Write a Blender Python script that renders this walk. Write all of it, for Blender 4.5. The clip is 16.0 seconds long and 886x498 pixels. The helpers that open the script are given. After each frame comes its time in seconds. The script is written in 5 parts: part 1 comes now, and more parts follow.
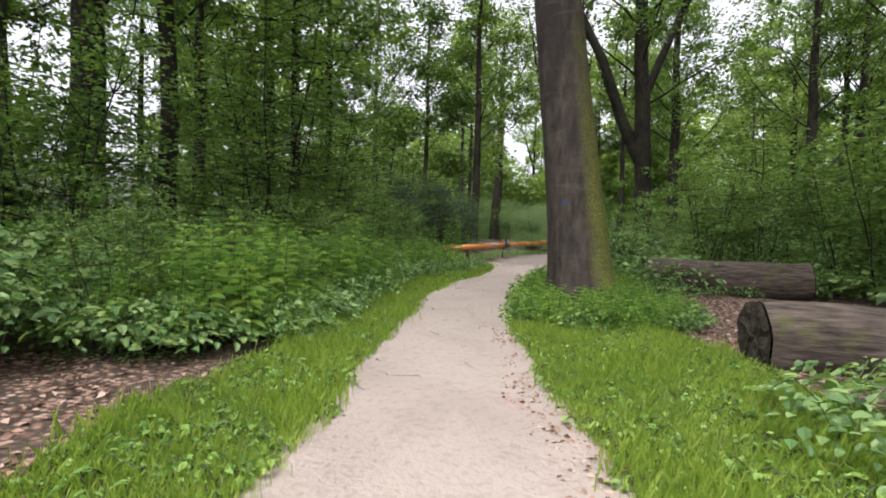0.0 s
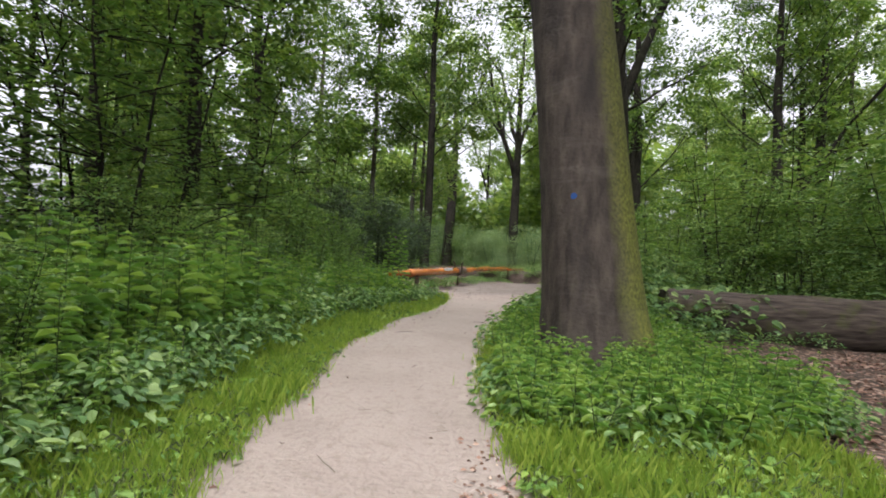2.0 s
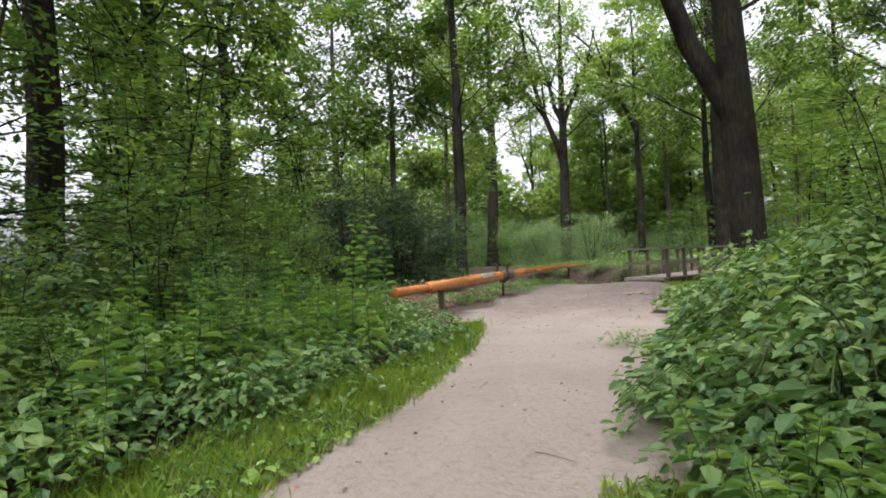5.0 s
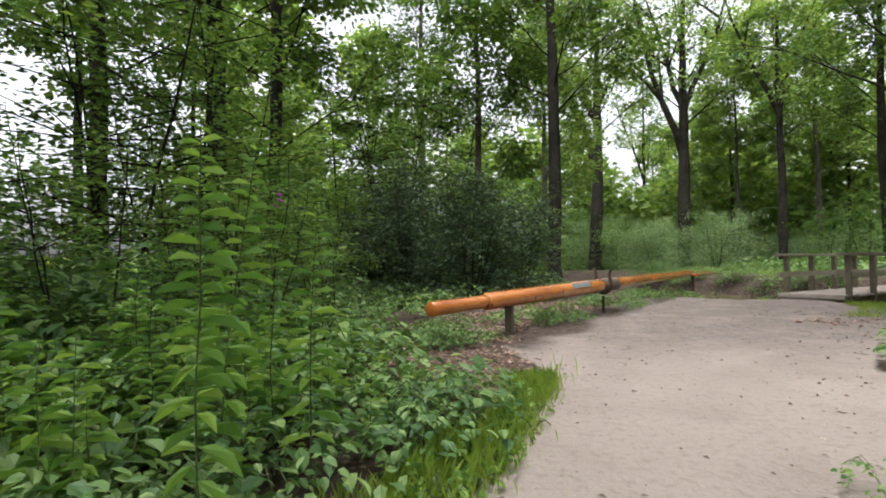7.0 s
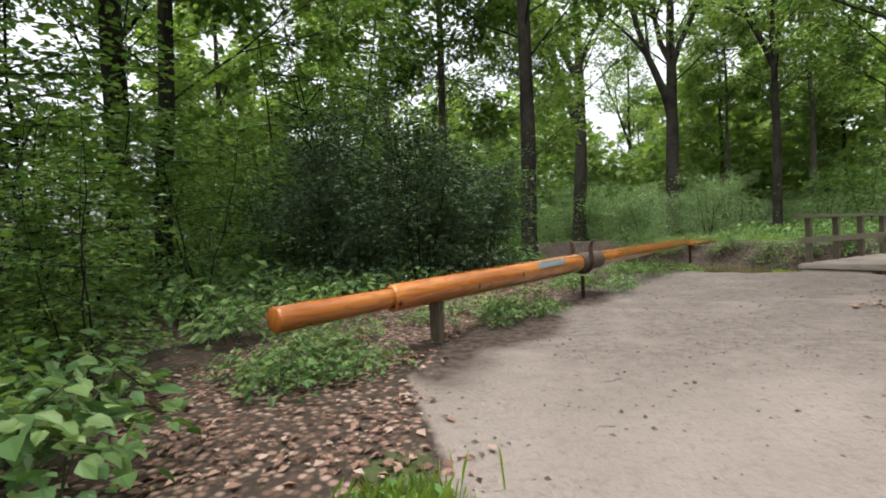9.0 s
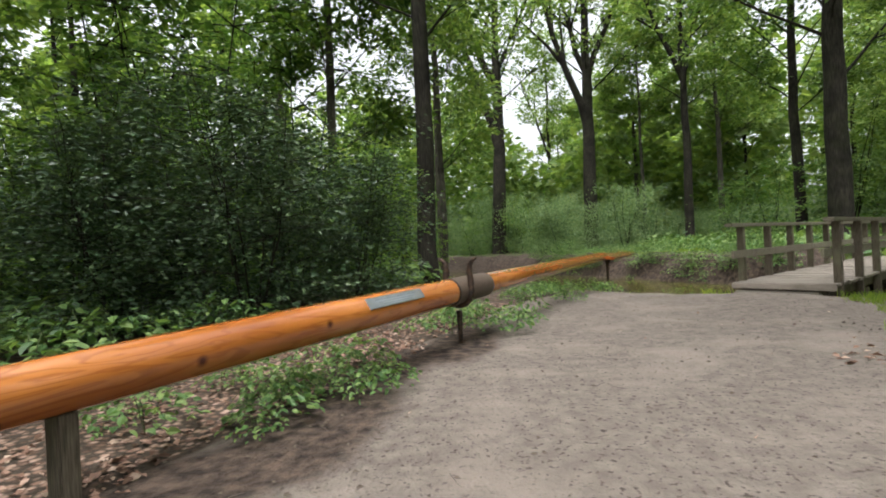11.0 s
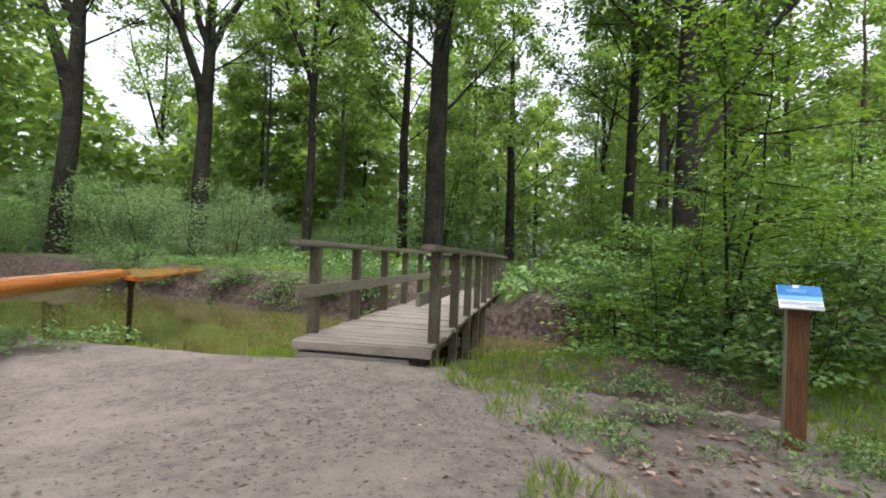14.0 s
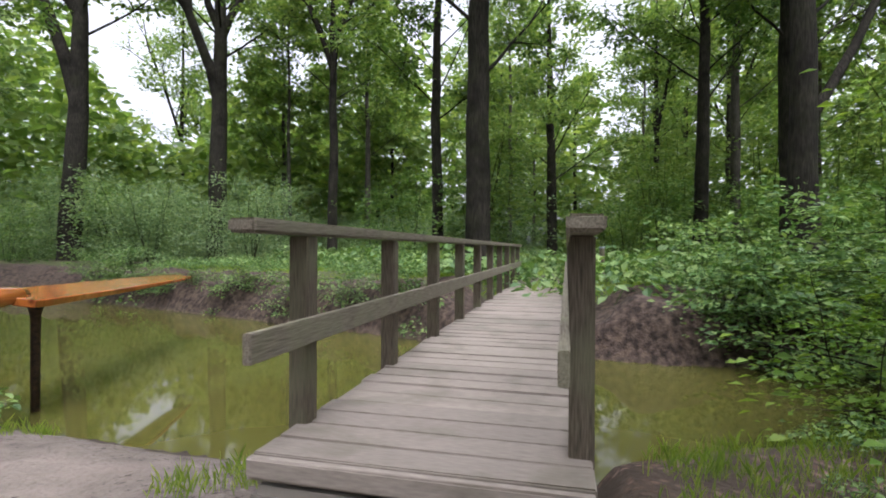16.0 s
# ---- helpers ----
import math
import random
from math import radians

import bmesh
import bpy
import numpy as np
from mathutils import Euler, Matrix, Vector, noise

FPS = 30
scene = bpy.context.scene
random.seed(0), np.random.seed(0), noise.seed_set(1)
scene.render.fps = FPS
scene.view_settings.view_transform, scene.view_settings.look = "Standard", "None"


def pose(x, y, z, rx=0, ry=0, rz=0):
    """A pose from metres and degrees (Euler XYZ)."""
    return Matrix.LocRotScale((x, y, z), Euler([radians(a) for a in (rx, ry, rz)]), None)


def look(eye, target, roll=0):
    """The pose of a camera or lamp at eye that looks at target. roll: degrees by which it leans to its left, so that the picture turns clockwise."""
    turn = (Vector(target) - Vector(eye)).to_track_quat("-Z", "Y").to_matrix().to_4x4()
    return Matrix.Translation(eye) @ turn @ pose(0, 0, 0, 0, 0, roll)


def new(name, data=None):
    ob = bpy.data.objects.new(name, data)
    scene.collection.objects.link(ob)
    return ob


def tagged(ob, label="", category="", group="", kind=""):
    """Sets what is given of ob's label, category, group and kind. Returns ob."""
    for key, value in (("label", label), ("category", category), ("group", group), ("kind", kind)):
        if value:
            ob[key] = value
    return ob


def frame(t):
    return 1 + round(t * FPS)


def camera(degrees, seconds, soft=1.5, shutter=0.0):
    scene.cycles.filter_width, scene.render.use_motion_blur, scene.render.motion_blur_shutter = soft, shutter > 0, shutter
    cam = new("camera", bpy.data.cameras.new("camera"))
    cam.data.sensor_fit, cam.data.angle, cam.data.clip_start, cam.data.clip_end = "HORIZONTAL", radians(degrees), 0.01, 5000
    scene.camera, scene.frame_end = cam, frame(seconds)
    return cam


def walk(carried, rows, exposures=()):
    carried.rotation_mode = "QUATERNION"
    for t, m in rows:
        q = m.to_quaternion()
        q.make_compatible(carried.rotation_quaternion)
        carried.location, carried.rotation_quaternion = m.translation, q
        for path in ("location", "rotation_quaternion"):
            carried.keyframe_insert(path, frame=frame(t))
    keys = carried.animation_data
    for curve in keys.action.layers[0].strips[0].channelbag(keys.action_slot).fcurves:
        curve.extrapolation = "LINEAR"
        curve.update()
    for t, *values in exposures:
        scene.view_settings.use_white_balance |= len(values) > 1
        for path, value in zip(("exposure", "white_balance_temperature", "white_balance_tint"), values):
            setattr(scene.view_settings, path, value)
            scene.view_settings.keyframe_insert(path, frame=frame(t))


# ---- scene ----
cam = camera(83.6, 16.0, 1.9)
PATH = [
    (0, (-0.194, -4.442, 1.333), (-0.216, -2.444, 1.263), 1.6),
    (0.5, (-0.135, -3.411, 1.304), (-0.05, -1.413, 1.285), -2.7),
    (1, (-0.089, -2.404, 1.232), (-0.01, -0.407, 1.185), -1.8),
    (1.5, (-0.039, -1.455, 1.179), (0.195, 0.53, 1.109), 3.7),
    (2, (0.029, -0.525, 1.157), (0.199, 1.467, 1.201), 2.6),
    (2.5, (0.14, 0.468, 1.159), (0.373, 2.451, 1.282), 0.8),
    (3, (0.265, 1.454, 1.182), (0.39, 3.447, 1.297), 1.0),
    (5.5, (1.125, 6.665, 1.265), (1.048, 8.663, 1.31), -3.3),
    (6, (1.233, 7.669, 1.274), (1.025, 9.658, 1.325), -3.0),
    (6.5, (1.337, 8.64, 1.265), (0.943, 10.6, 1.323), -0.6),
    (7, (1.487, 9.406, 1.272), (1.06, 11.359, 1.332), -0.7),
    (7.5, (1.611, 10.261, 1.249), (1.225, 12.223, 1.265), -0.5),
    (8, (1.7, 11.1, 1.231), (1.301, 13.059, 1.182), -2.0),
    (10.5, (2.584, 15.183, 1.24), (2.331, 17.167, 1.222), -2.9),
    (11, (2.889, 16.015, 1.245), (2.79, 18.012, 1.241), -2.8),
    (11.5, (3.275, 16.861, 1.286), (3.431, 18.854, 1.314), -4.0),
    (12, (3.711, 17.681, 1.287), (4.311, 19.588, 1.347), -2.8),
    (12.5, (4.233, 18.413, 1.324), (5.262, 20.125, 1.413), -2.8),
    (13, (4.775, 19.074, 1.311), (6.036, 20.623, 1.4), -0.9),
    (13.5, (5.367, 19.819, 1.309), (6.673, 21.331, 1.388), 1.8),
    (14, (5.907, 20.486, 1.32), (7.131, 22.067, 1.353), 2.5),
    (14.5, (6.366, 21.296, 1.326), (7.562, 22.898, 1.396), 2.7),
    (15, (6.774, 22.107, 1.336), (7.855, 23.788, 1.428), 1.4),
    (15.5, (7.138, 22.879, 1.338), (8.173, 24.587, 1.433), 0.8),
    (16, (7.565, 23.645, 1.312), (8.693, 25.296, 1.31), 0.3),
]
EXPOSURES = [(0.0, 0.82, 6200, 17), (3.0, 0.76, 6200, 17), (6.0, 0.97, 6150, 15), (8.0, 0.85, 6200, 13), (11.0, 0.82, 6250, 10), (12.0, 0.95, 6200, 10), (13.5, 1.03, 6050, 14), (16.0, 0.88, 5900, 18)]
walk(cam, [(t, look(eye, target, roll)) for t, eye, target, roll in PATH], EXPOSURES)

# ---------------------------------------------------------------- light
SUN_AZ, SUN_EL = radians(200), radians(70)
world = bpy.data.worlds.new("overcast_sky")
scene.world = world
world.use_nodes = True
wn = world.node_tree.nodes
sky = wn.new("ShaderNodeTexSky")
sky.sky_type, sky.sun_disc = "NISHITA", False
sky.sun_elevation, sky.sun_rotation = SUN_EL, SUN_AZ
sky.air_density, sky.dust_density, sky.ozone_density = 1.0, 6.0, 1.0
cloud = wn.new("ShaderNodeHueSaturation")
cloud.inputs["Saturation"].default_value, cloud.inputs["Value"].default_value = 0.12, 1.7
world.node_tree.links.new(sky.outputs[0], cloud.inputs["Color"])
world.node_tree.links.new(cloud.outputs[0], wn["Background"].inputs[0])
wn["Background"].inputs[1].default_value = 0.15
sun_data = bpy.data.lights.new("sun", "SUN")
sun_data.energy, sun_data.angle, sun_data.color = 1.5, radians(50), (1.0, 0.96, 0.9)
sun = new("sun", sun_data)
sun.matrix_world = look((0, 0, 60), (-60 * math.sin(SUN_AZ) / math.tan(SUN_EL), -60 * math.cos(SUN_AZ) / math.tan(SUN_EL), 0))

# ---------------------------------------------------------------- materials


class Mat:
    """A node material with a few short-hands."""

    def __init__(self, name, rough=0.8):
        self.m = bpy.data.materials.new(name)
        self.m.use_nodes = True
        self.t = self.m.node_tree
        self.p = self.t.nodes["Principled BSDF"]
        self.p.inputs["Roughness"].default_value = rough
        self.p.inputs["Specular IOR Level"].default_value = 0.3
        self.pos = self.node("ShaderNodeNewGeometry").outputs["Position"]
        self.obj = self.node("ShaderNodeTexCoord").outputs["Object"]

    def node(self, kind, **sets):
        n = self.t.nodes.new(kind)
        for k, v in sets.items():
            setattr(n, k, v)
        return n

    def link(self, a, b):
        self.t.links.new(a, b)

    def noise(self, scale, detail=4, vec=None, stretch=None, distort=0.0):
        n = self.node("ShaderNodeTexNoise")
        n.inputs["Scale"].default_value, n.inputs["Detail"].default_value = scale, detail
        n.inputs["Distortion"].default_value = distort
        v = vec or self.pos
        if stretch:
            mp = self.node("ShaderNodeMapping")
            mp.inputs["Scale"].default_value = stretch
            self.link(v, mp.inputs[0])
            v = mp.outputs[0]
        self.link(v, n.inputs["Vector"])
        return n.outputs["Fac"]

    def ramp(self, fac, *stops):
        r = self.node("ShaderNodeValToRGB")
        while len(r.color_ramp.elements) < len(stops):
            r.color_ramp.elements.new(0.5)
        for e, (p, c) in zip(r.color_ramp.elements, stops):
            e.position, e.color = p, (*c, 1) if len(c) == 3 else c
        self.link(fac, r.inputs[0])
        return r.outputs[0]

    def grey(self, fac, lo, hi):
        return self.ramp(fac, (lo, (0, 0, 0)), (hi, (1, 1, 1)))

    def mix(self, fac, a, b, blend="MIX"):
        n = self.node("ShaderNodeMix", data_type="RGBA", blend_type=blend)
        for s, v in ((0, fac), (6, a), (7, b)):
            if isinstance(v, (int, float)):
                n.inputs[s].default_value = v
            elif isinstance(v, tuple):
                n.inputs[s].default_value = (*v, 1)
            else:
                self.link(v, n.inputs[s])
        return n.outputs[2]

    def math(self, op, a, b=0.0):
        n = self.node("ShaderNodeMath", operation=op, use_clamp=op != "MULTIPLY")
        for s, v in ((0, a), (1, b)):
            if isinstance(v, (int, float)):
                n.inputs[s].default_value = v
            else:
                self.link(v, n.inputs[s])
        return n.outputs[0]

    def attr(self, name):
        return self.node("ShaderNodeAttribute", attribute_name=name).outputs["Fac"]

    def colour(self, c):
        self.link(c, self.p.inputs["Base Color"])
        return self

    def bump(self, h, dist=0.02, strength=1.0):
        b = self.node("ShaderNodeBump")
        b.inputs["Distance"].default_value, b.inputs["Strength"].default_value = dist, strength
        self.link(h, b.inputs["Height"])
        self.link(b.outputs[0], self.p.inputs["Normal"])
        return self


def leaf_material(name, dark, mid, light, through_light=0.35, rough=0.5):
    k = Mat(name, rough)
    isl = k.node("ShaderNodeNewGeometry").outputs["Random Per Island"]
    patch = k.noise(0.35, 2)
    f = k.math("ADD", k.math("MULTIPLY", isl, 0.6), k.math("MULTIPLY", patch, 0.45))
    c = k.ramp(f, (0.1, dark), (0.5, mid), (0.95, light))
    k.colour(c)
    tr = k.node("ShaderNodeBsdfTranslucent")
    k.link(k.mix(1.0, c, (1.25, 1.3, 0.55), "MULTIPLY"), tr.inputs[0])
    mx = k.node("ShaderNodeMixShader")
    mx.inputs[0].default_value = through_light
    k.link(k.p.outputs[0], mx.inputs[1])
    k.link(tr.outputs[0], mx.inputs[2])
    k.link(mx.outputs[0], k.t.nodes["Material Output"].inputs[0])
    return k.m


def bark_material(name, dark, light, moss=0.0, stripes=(6, 6, 0.8)):
    k = Mat(name, 0.9)
    n = k.noise(4, 8, k.obj, stripes)
    blot = k.noise(1.3, 3, k.obj)
    c = k.mix(k.grey(n, 0.3, 0.7), dark, light)
    c = k.mix(k.grey(blot, 0.45, 0.75), c, tuple(v * 0.6 for v in dark))
    if moss:
        m = k.noise(1.1, 5, k.obj)
        c = k.mix(k.math("MULTIPLY", k.grey(m, 0.62 - moss * 0.35, 0.75), moss), c, (0.032, 0.04, 0.012))
    k.p.inputs["Specular IOR Level"].default_value = 0.1
    k.colour(c).bump(n, 0.03, 0.8)
    return k.m


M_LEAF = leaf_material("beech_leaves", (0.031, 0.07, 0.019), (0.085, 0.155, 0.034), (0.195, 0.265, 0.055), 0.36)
# Paler copy of the tree leaves, with distant backlight and haze in the colour.
M_LEAF_FAR_LIT = leaf_material("distant_leaves", (0.075, 0.135, 0.045), (0.16, 0.245, 0.075), (0.3, 0.37, 0.125), 0.48)
M_LEAF_LIGHT = leaf_material("young_leaves", (0.07, 0.14, 0.022), (0.145, 0.26, 0.038), (0.27, 0.37, 0.06), 0.45)
M_LEAF_GREY = leaf_material("far_shrub_leaves", (0.085, 0.145, 0.068), (0.16, 0.24, 0.115), (0.27, 0.345, 0.18), 0.4)
M_LEAF_DARK = leaf_material("holly_leaves", (0.02, 0.042, 0.02), (0.043, 0.08, 0.034), (0.105, 0.15, 0.062), 0.15, 0.4)
M_UNDER = leaf_material("understorey_leaves", (0.045, 0.105, 0.032), (0.115, 0.205, 0.055), (0.24, 0.32, 0.09), 0.42)
M_HERB = leaf_material("herb_leaves", (0.06, 0.145, 0.034), (0.155, 0.28, 0.06), (0.33, 0.45, 0.11), 0.45)
M_BRAMBLE = leaf_material("bramble_leaves", (0.037, 0.09, 0.033), (0.115, 0.21, 0.066), (0.29, 0.39, 0.14), 0.36, 0.45)
M_GRASS = leaf_material("grass_blades", (0.095, 0.17, 0.024), (0.2, 0.305, 0.04), (0.36, 0.42, 0.085), 0.46)
M_STEM = bark_material("green_stems", (0.05, 0.07, 0.03), (0.09, 0.12, 0.04))
M_BARK = bark_material("dark_bark", (0.013, 0.0115, 0.009), (0.045, 0.04, 0.031), 0.35)
M_BARK_GREY = bark_material("grey_green_bark", (0.045, 0.04, 0.032), (0.12, 0.11, 0.088), 0.3)

k = Mat("mossy_beech_bark", 0.9)
n1, n2, n3 = k.noise(5, 9, k.obj, (1.8, 1.8, 0.55)), k.noise(1.3, 6, k.obj, (1.4, 1.4, 0.45)), k.noise(26, 5, k.obj)
band_ = k.noise(2.2, 6, k.obj, (0.5, 0.5, 3.2), 0.6)
c = k.mix(k.grey(n1, 0.32, 0.68), (0.026, 0.02, 0.016), (0.074, 0.059, 0.046))
c = k.mix(k.math("MULTIPLY", k.grey(n2, 0.5, 0.64), 0.8), c, (0.026, 0.021, 0.018))
c = k.mix(k.math("MULTIPLY", k.grey(band_, 0.56, 0.7), 0.3), c, (0.105, 0.088, 0.074))
c = k.mix(k.math("MULTIPLY", k.grey(n3, 0.55, 0.7), 0.35), c, (0.02, 0.016, 0.013))
moss_f = k.grey(k.math("ADD", k.math("MULTIPLY", k.attr("moss"), 0.75), k.math("MULTIPLY", k.noise(3.2, 8, k.obj, (1, 1, 0.6)), 0.55)), 0.42, 1.0)
c = k.mix(moss_f, c, k.mix(k.grey(n3, 0.3, 0.7), (0.04, 0.046, 0.01), (0.16, 0.17, 0.03)))
k.colour(c).bump(k.math("ADD", k.math("MULTIPLY", n1, 0.6), k.math("MULTIPLY", n3, 0.4)), 0.035, 0.8)
M_BEECH = k.m

k = Mat("forest_floor", 0.95)
edge = k.math("MULTIPLY", k.math("SUBTRACT", k.noise(2.2, 6), 0.5), 0.55)
sand_f = k.grey(k.math("ADD", k.attr("sand"), edge), 0.42, 0.58)
grass_f = k.grey(k.math("ADD", k.attr("grass"), edge), 0.4, 0.65)
litter_f = k.grey(k.math("ADD", k.attr("litter"), edge), 0.4, 0.6)
mud_f = k.grey(k.math("ADD", k.attr("mud"), edge), 0.35, 0.65)
fine, mid, big = k.noise(160, 3), k.noise(14, 6), k.noise(0.8, 4)
sandc = k.mix(fine, (0.21, 0.17, 0.14), (0.35, 0.3, 0.255))
sandc = k.mix(k.math("MULTIPLY", k.grey(mid, 0.5, 0.7), 0.45), sandc, (0.17, 0.135, 0.105))
sandc = k.mix(k.math("MULTIPLY", k.grey(big, 0.45, 0.68), 0.35), sandc, (0.155, 0.125, 0.1))
dirt = k.mix(k.grey(k.noise(7, 8), 0.25, 0.75), (0.115, 0.094, 0.077), (0.21, 0.177, 0.15))
speck = k.grey(k.noise(26, 6), 0.34, 0.42)
dirt = k.mix(speck, (0.05, 0.038, 0.03), dirt)
sandc = k.mix(k.math("MULTIPLY", k.attr("dirt"), k.grey(k.noise(0.9, 5), 0.2, 0.5)), sandc, dirt)
vor = k.node("ShaderNodeTexVoronoi")
vor.inputs["Scale"].default_value = 16
k.link(k.pos, vor.inputs["Vector"])
soil = k.mix(k.noise(30, 5), (0.022, 0.016, 0.011), (0.075, 0.055, 0.038))
sep = k.node("ShaderNodeSeparateColor")
k.link(vor.outputs["Color"], sep.inputs[0])
leafc = k.ramp(sep.outputs[0], (0.1, (0.09, 0.053, 0.037)), (0.5, (0.22, 0.135, 0.095)), (0.9, (0.38, 0.265, 0.205)))
litterc = k.mix(k.grey(vor.outputs["Distance"], 0.25, 0.6), leafc, soil)
grassc = k.mix(k.noise(40, 4), (0.04, 0.045, 0.02), (0.09, 0.11, 0.035))
c = k.mix(k.math("MULTIPLY", k.grey(k.noise(3, 4), 0.4, 0.6), 0.6), soil, litterc)
c = k.mix(litter_f, c, litterc)
c = k.mix(grass_f, c, grassc)
c = k.mix(sand_f, c, sandc)
c = k.mix(mud_f, c, k.mix(k.grey(k.noise(8, 8), 0.36, 0.66), (0.018, 0.012, 0.009), (0.1, 0.071, 0.053)))
k.colour(c)
k.bump(k.math("ADD", k.math("MULTIPLY", k.noise(6, 7), k.math("ADD", k.math("MULTIPLY", k.math("ADD", k.attr("dirt"), k.attr("mud")), 0.75), 0.2)), k.math("MULTIPLY", k.noise(24, 6), 0.45)), 0.05, 0.9)
M_GROUND = k.m

k = Mat("varnished_pine", 0.22)
k.p.inputs["Coat Weight"].default_value, k.p.inputs["Coat Roughness"].default_value = 0.9, 0.12
g1 = k.noise(1.5, 3, k.obj, (3.4, 3.4, 0.5), 0.5)
g2 = k.noise(14, 5, k.obj, (1, 1, 0.08))
ring_ = k.math("SINE", k.math("MULTIPLY", g1, 52.0))
c = k.ramp(k.noise(1.1, 4, k.obj, (2, 2, 0.6)), (0.3, (0.3, 0.082, 0.014)), (0.5, (0.42, 0.135, 0.024)), (0.7, (0.53, 0.195, 0.042)))
c = k.mix(k.math("MULTIPLY", k.grey(ring_, 0.35, 1.0), 0.42), c, (0.2, 0.045, 0.009))
c = k.mix(k.math("MULTIPLY", g2, 0.3), c, (0.34, 0.095, 0.02))
knot = k.node("ShaderNodeTexVoronoi")
knot.inputs["Scale"].default_value = 2.8
k.link(k.obj, knot.inputs["Vector"])
c = k.mix(k.grey(knot.outputs["Distance"], 0.04, 0.14), (0.1, 0.022, 0.008), c)
k.colour(c).bump(g2, 0.004, 0.3)
M_POLE = k.m

k = Mat("weathered_oak", 0.85)
n1, n2 = k.noise(9, 8, k.obj, (8, 1.2, 8)), k.noise(2.6, 7)
rnd = k.node("ShaderNodeObjectInfo").outputs["Random"]
c = k.mix(k.grey(n1, 0.25, 0.75), (0.21, 0.177, 0.148), (0.32, 0.276, 0.233))
c = k.mix(k.math("MULTIPLY", rnd, 0.4), c, (0.1, 0.085, 0.07))
c = k.mix(k.math("MULTIPLY", k.grey(n2, 0.5, 0.7), 0.5), c, (0.1, 0.09, 0.06))
k.colour(c).bump(n1, 0.004, 0.3)
M_DECK = k.m

k = Mat("tarnished_rail_wood", 0.85)
n1, n2 = k.noise(7, 8, k.obj, (14, 14, 1)), k.noise(3, 5)
c = k.mix(k.grey(n1, 0.3, 0.7), (0.05, 0.04, 0.029), (0.16, 0.132, 0.096))
c = k.mix(k.math("MULTIPLY", k.grey(n2, 0.48, 0.7), 0.6), c, (0.15, 0.15, 0.09))
k.colour(c).bump(n1, 0.006, 0.6)
M_POST = k.m

k = Mat("lichen_rail_wood", 0.85)
n1, n2 = k.noise(7, 8, k.obj, (1, 14, 14)), k.noise(4, 5)
c = k.mix(k.grey(n1, 0.3, 0.7), (0.1, 0.086, 0.063), (0.25, 0.22, 0.165))
c = k.mix(k.math("MULTIPLY", k.grey(n2, 0.45, 0.7), 0.6), c, (0.2, 0.2, 0.125))
k.colour(c).bump(n1, 0.006, 0.6)
M_RAIL = k.m

k = Mat("sign_post_wood", 0.7)
n1 = k.noise(6, 8, k.obj, (12, 12, 0.8))
k.colour(k.mix(k.grey(n1, 0.3, 0.7), (0.09, 0.04, 0.018), (0.2, 0.1, 0.045))).bump(n1, 0.004, 0.5)
M_SIGNPOST = k.m

k = Mat("rusty_iron", 0.6)
k.p.inputs["Metallic"].default_value = 0.4
k.colour(k.mix(k.grey(k.noise(18, 6), 0.35, 0.65), (0.025, 0.02, 0.017), (0.09, 0.055, 0.035))).bump(k.noise(60, 4), 0.003, 0.5)
M_IRON = k.m

k = Mat("grey_brown_band", 0.55)
k.colour(k.mix(k.noise(9, 6, k.obj, (4, 4, 1)), (0.06, 0.042, 0.032), (0.13, 0.095, 0.072)))
M_BAND = k.m

k = Mat("brushed_steel", 0.3)
k.p.inputs["Metallic"].default_value = 0.9
k.colour(k.mix(k.noise(12, 4), (0.4, 0.42, 0.43), (0.6, 0.62, 0.64)))
M_STEEL = k.m

k = Mat("log_bark", 0.95)
n1 = k.noise(5, 8, k.obj, (0.7, 4, 4))
c = k.mix(k.grey(n1, 0.3, 0.7), (0.02, 0.015, 0.012), (0.1, 0.079, 0.061))
c = k.mix(k.math("MULTIPLY", k.grey(k.noise(3.5, 6, k.obj), 0.55, 0.66), 0.55), c, (0.06, 0.068, 0.016))
k.colour(c).bump(n1, 0.04, 0.8)
M_LOG = k.m
k = Mat("log_end_grain", 0.95)
c = k.mix(k.grey(k.noise(12, 7, k.obj), 0.3, 0.7), (0.018, 0.014, 0.011), (0.075, 0.06, 0.045))
k.colour(c).bump(k.noise(25, 6, k.obj), 0.03, 0.8)
M_LOGEND = k.m

k = Mat("stream_water", 0.04)
k.p.inputs["Specular IOR Level"].default_value = 0.5
k.p.inputs["IOR"].default_value = 1.33
k.colour(k.mix(k.noise(0.5, 3), (0.068, 0.066, 0.015), (0.09, 0.085, 0.021)))
k.bump(k.noise(2.5, 2), 0.01, 0.02)
M_WATER = k.m

k = Mat("dead_twigs", 0.9)
k.colour(k.mix(k.noise(30, 4), (0.05, 0.04, 0.03), (0.16, 0.13, 0.1)))
M_TWIG = k.m
k = Mat("fallen_leaves", 0.8)
isl = k.node("ShaderNodeNewGeometry").outputs["Random Per Island"]
k.colour(k.ramp(isl, (0.0, (0.055, 0.03, 0.018)), (0.4, (0.19, 0.11, 0.075)), (0.8, (0.33, 0.205, 0.15)), (1.0, (0.46, 0.35, 0.27))))
M_FALLEN = k.m


def plain(name, rgb, rough=0.5):
    q = Mat(name, rough)
    q.colour(q.mix(q.noise(40, 3), tuple(v * 0.9 for v in rgb), rgb))
    return q.m


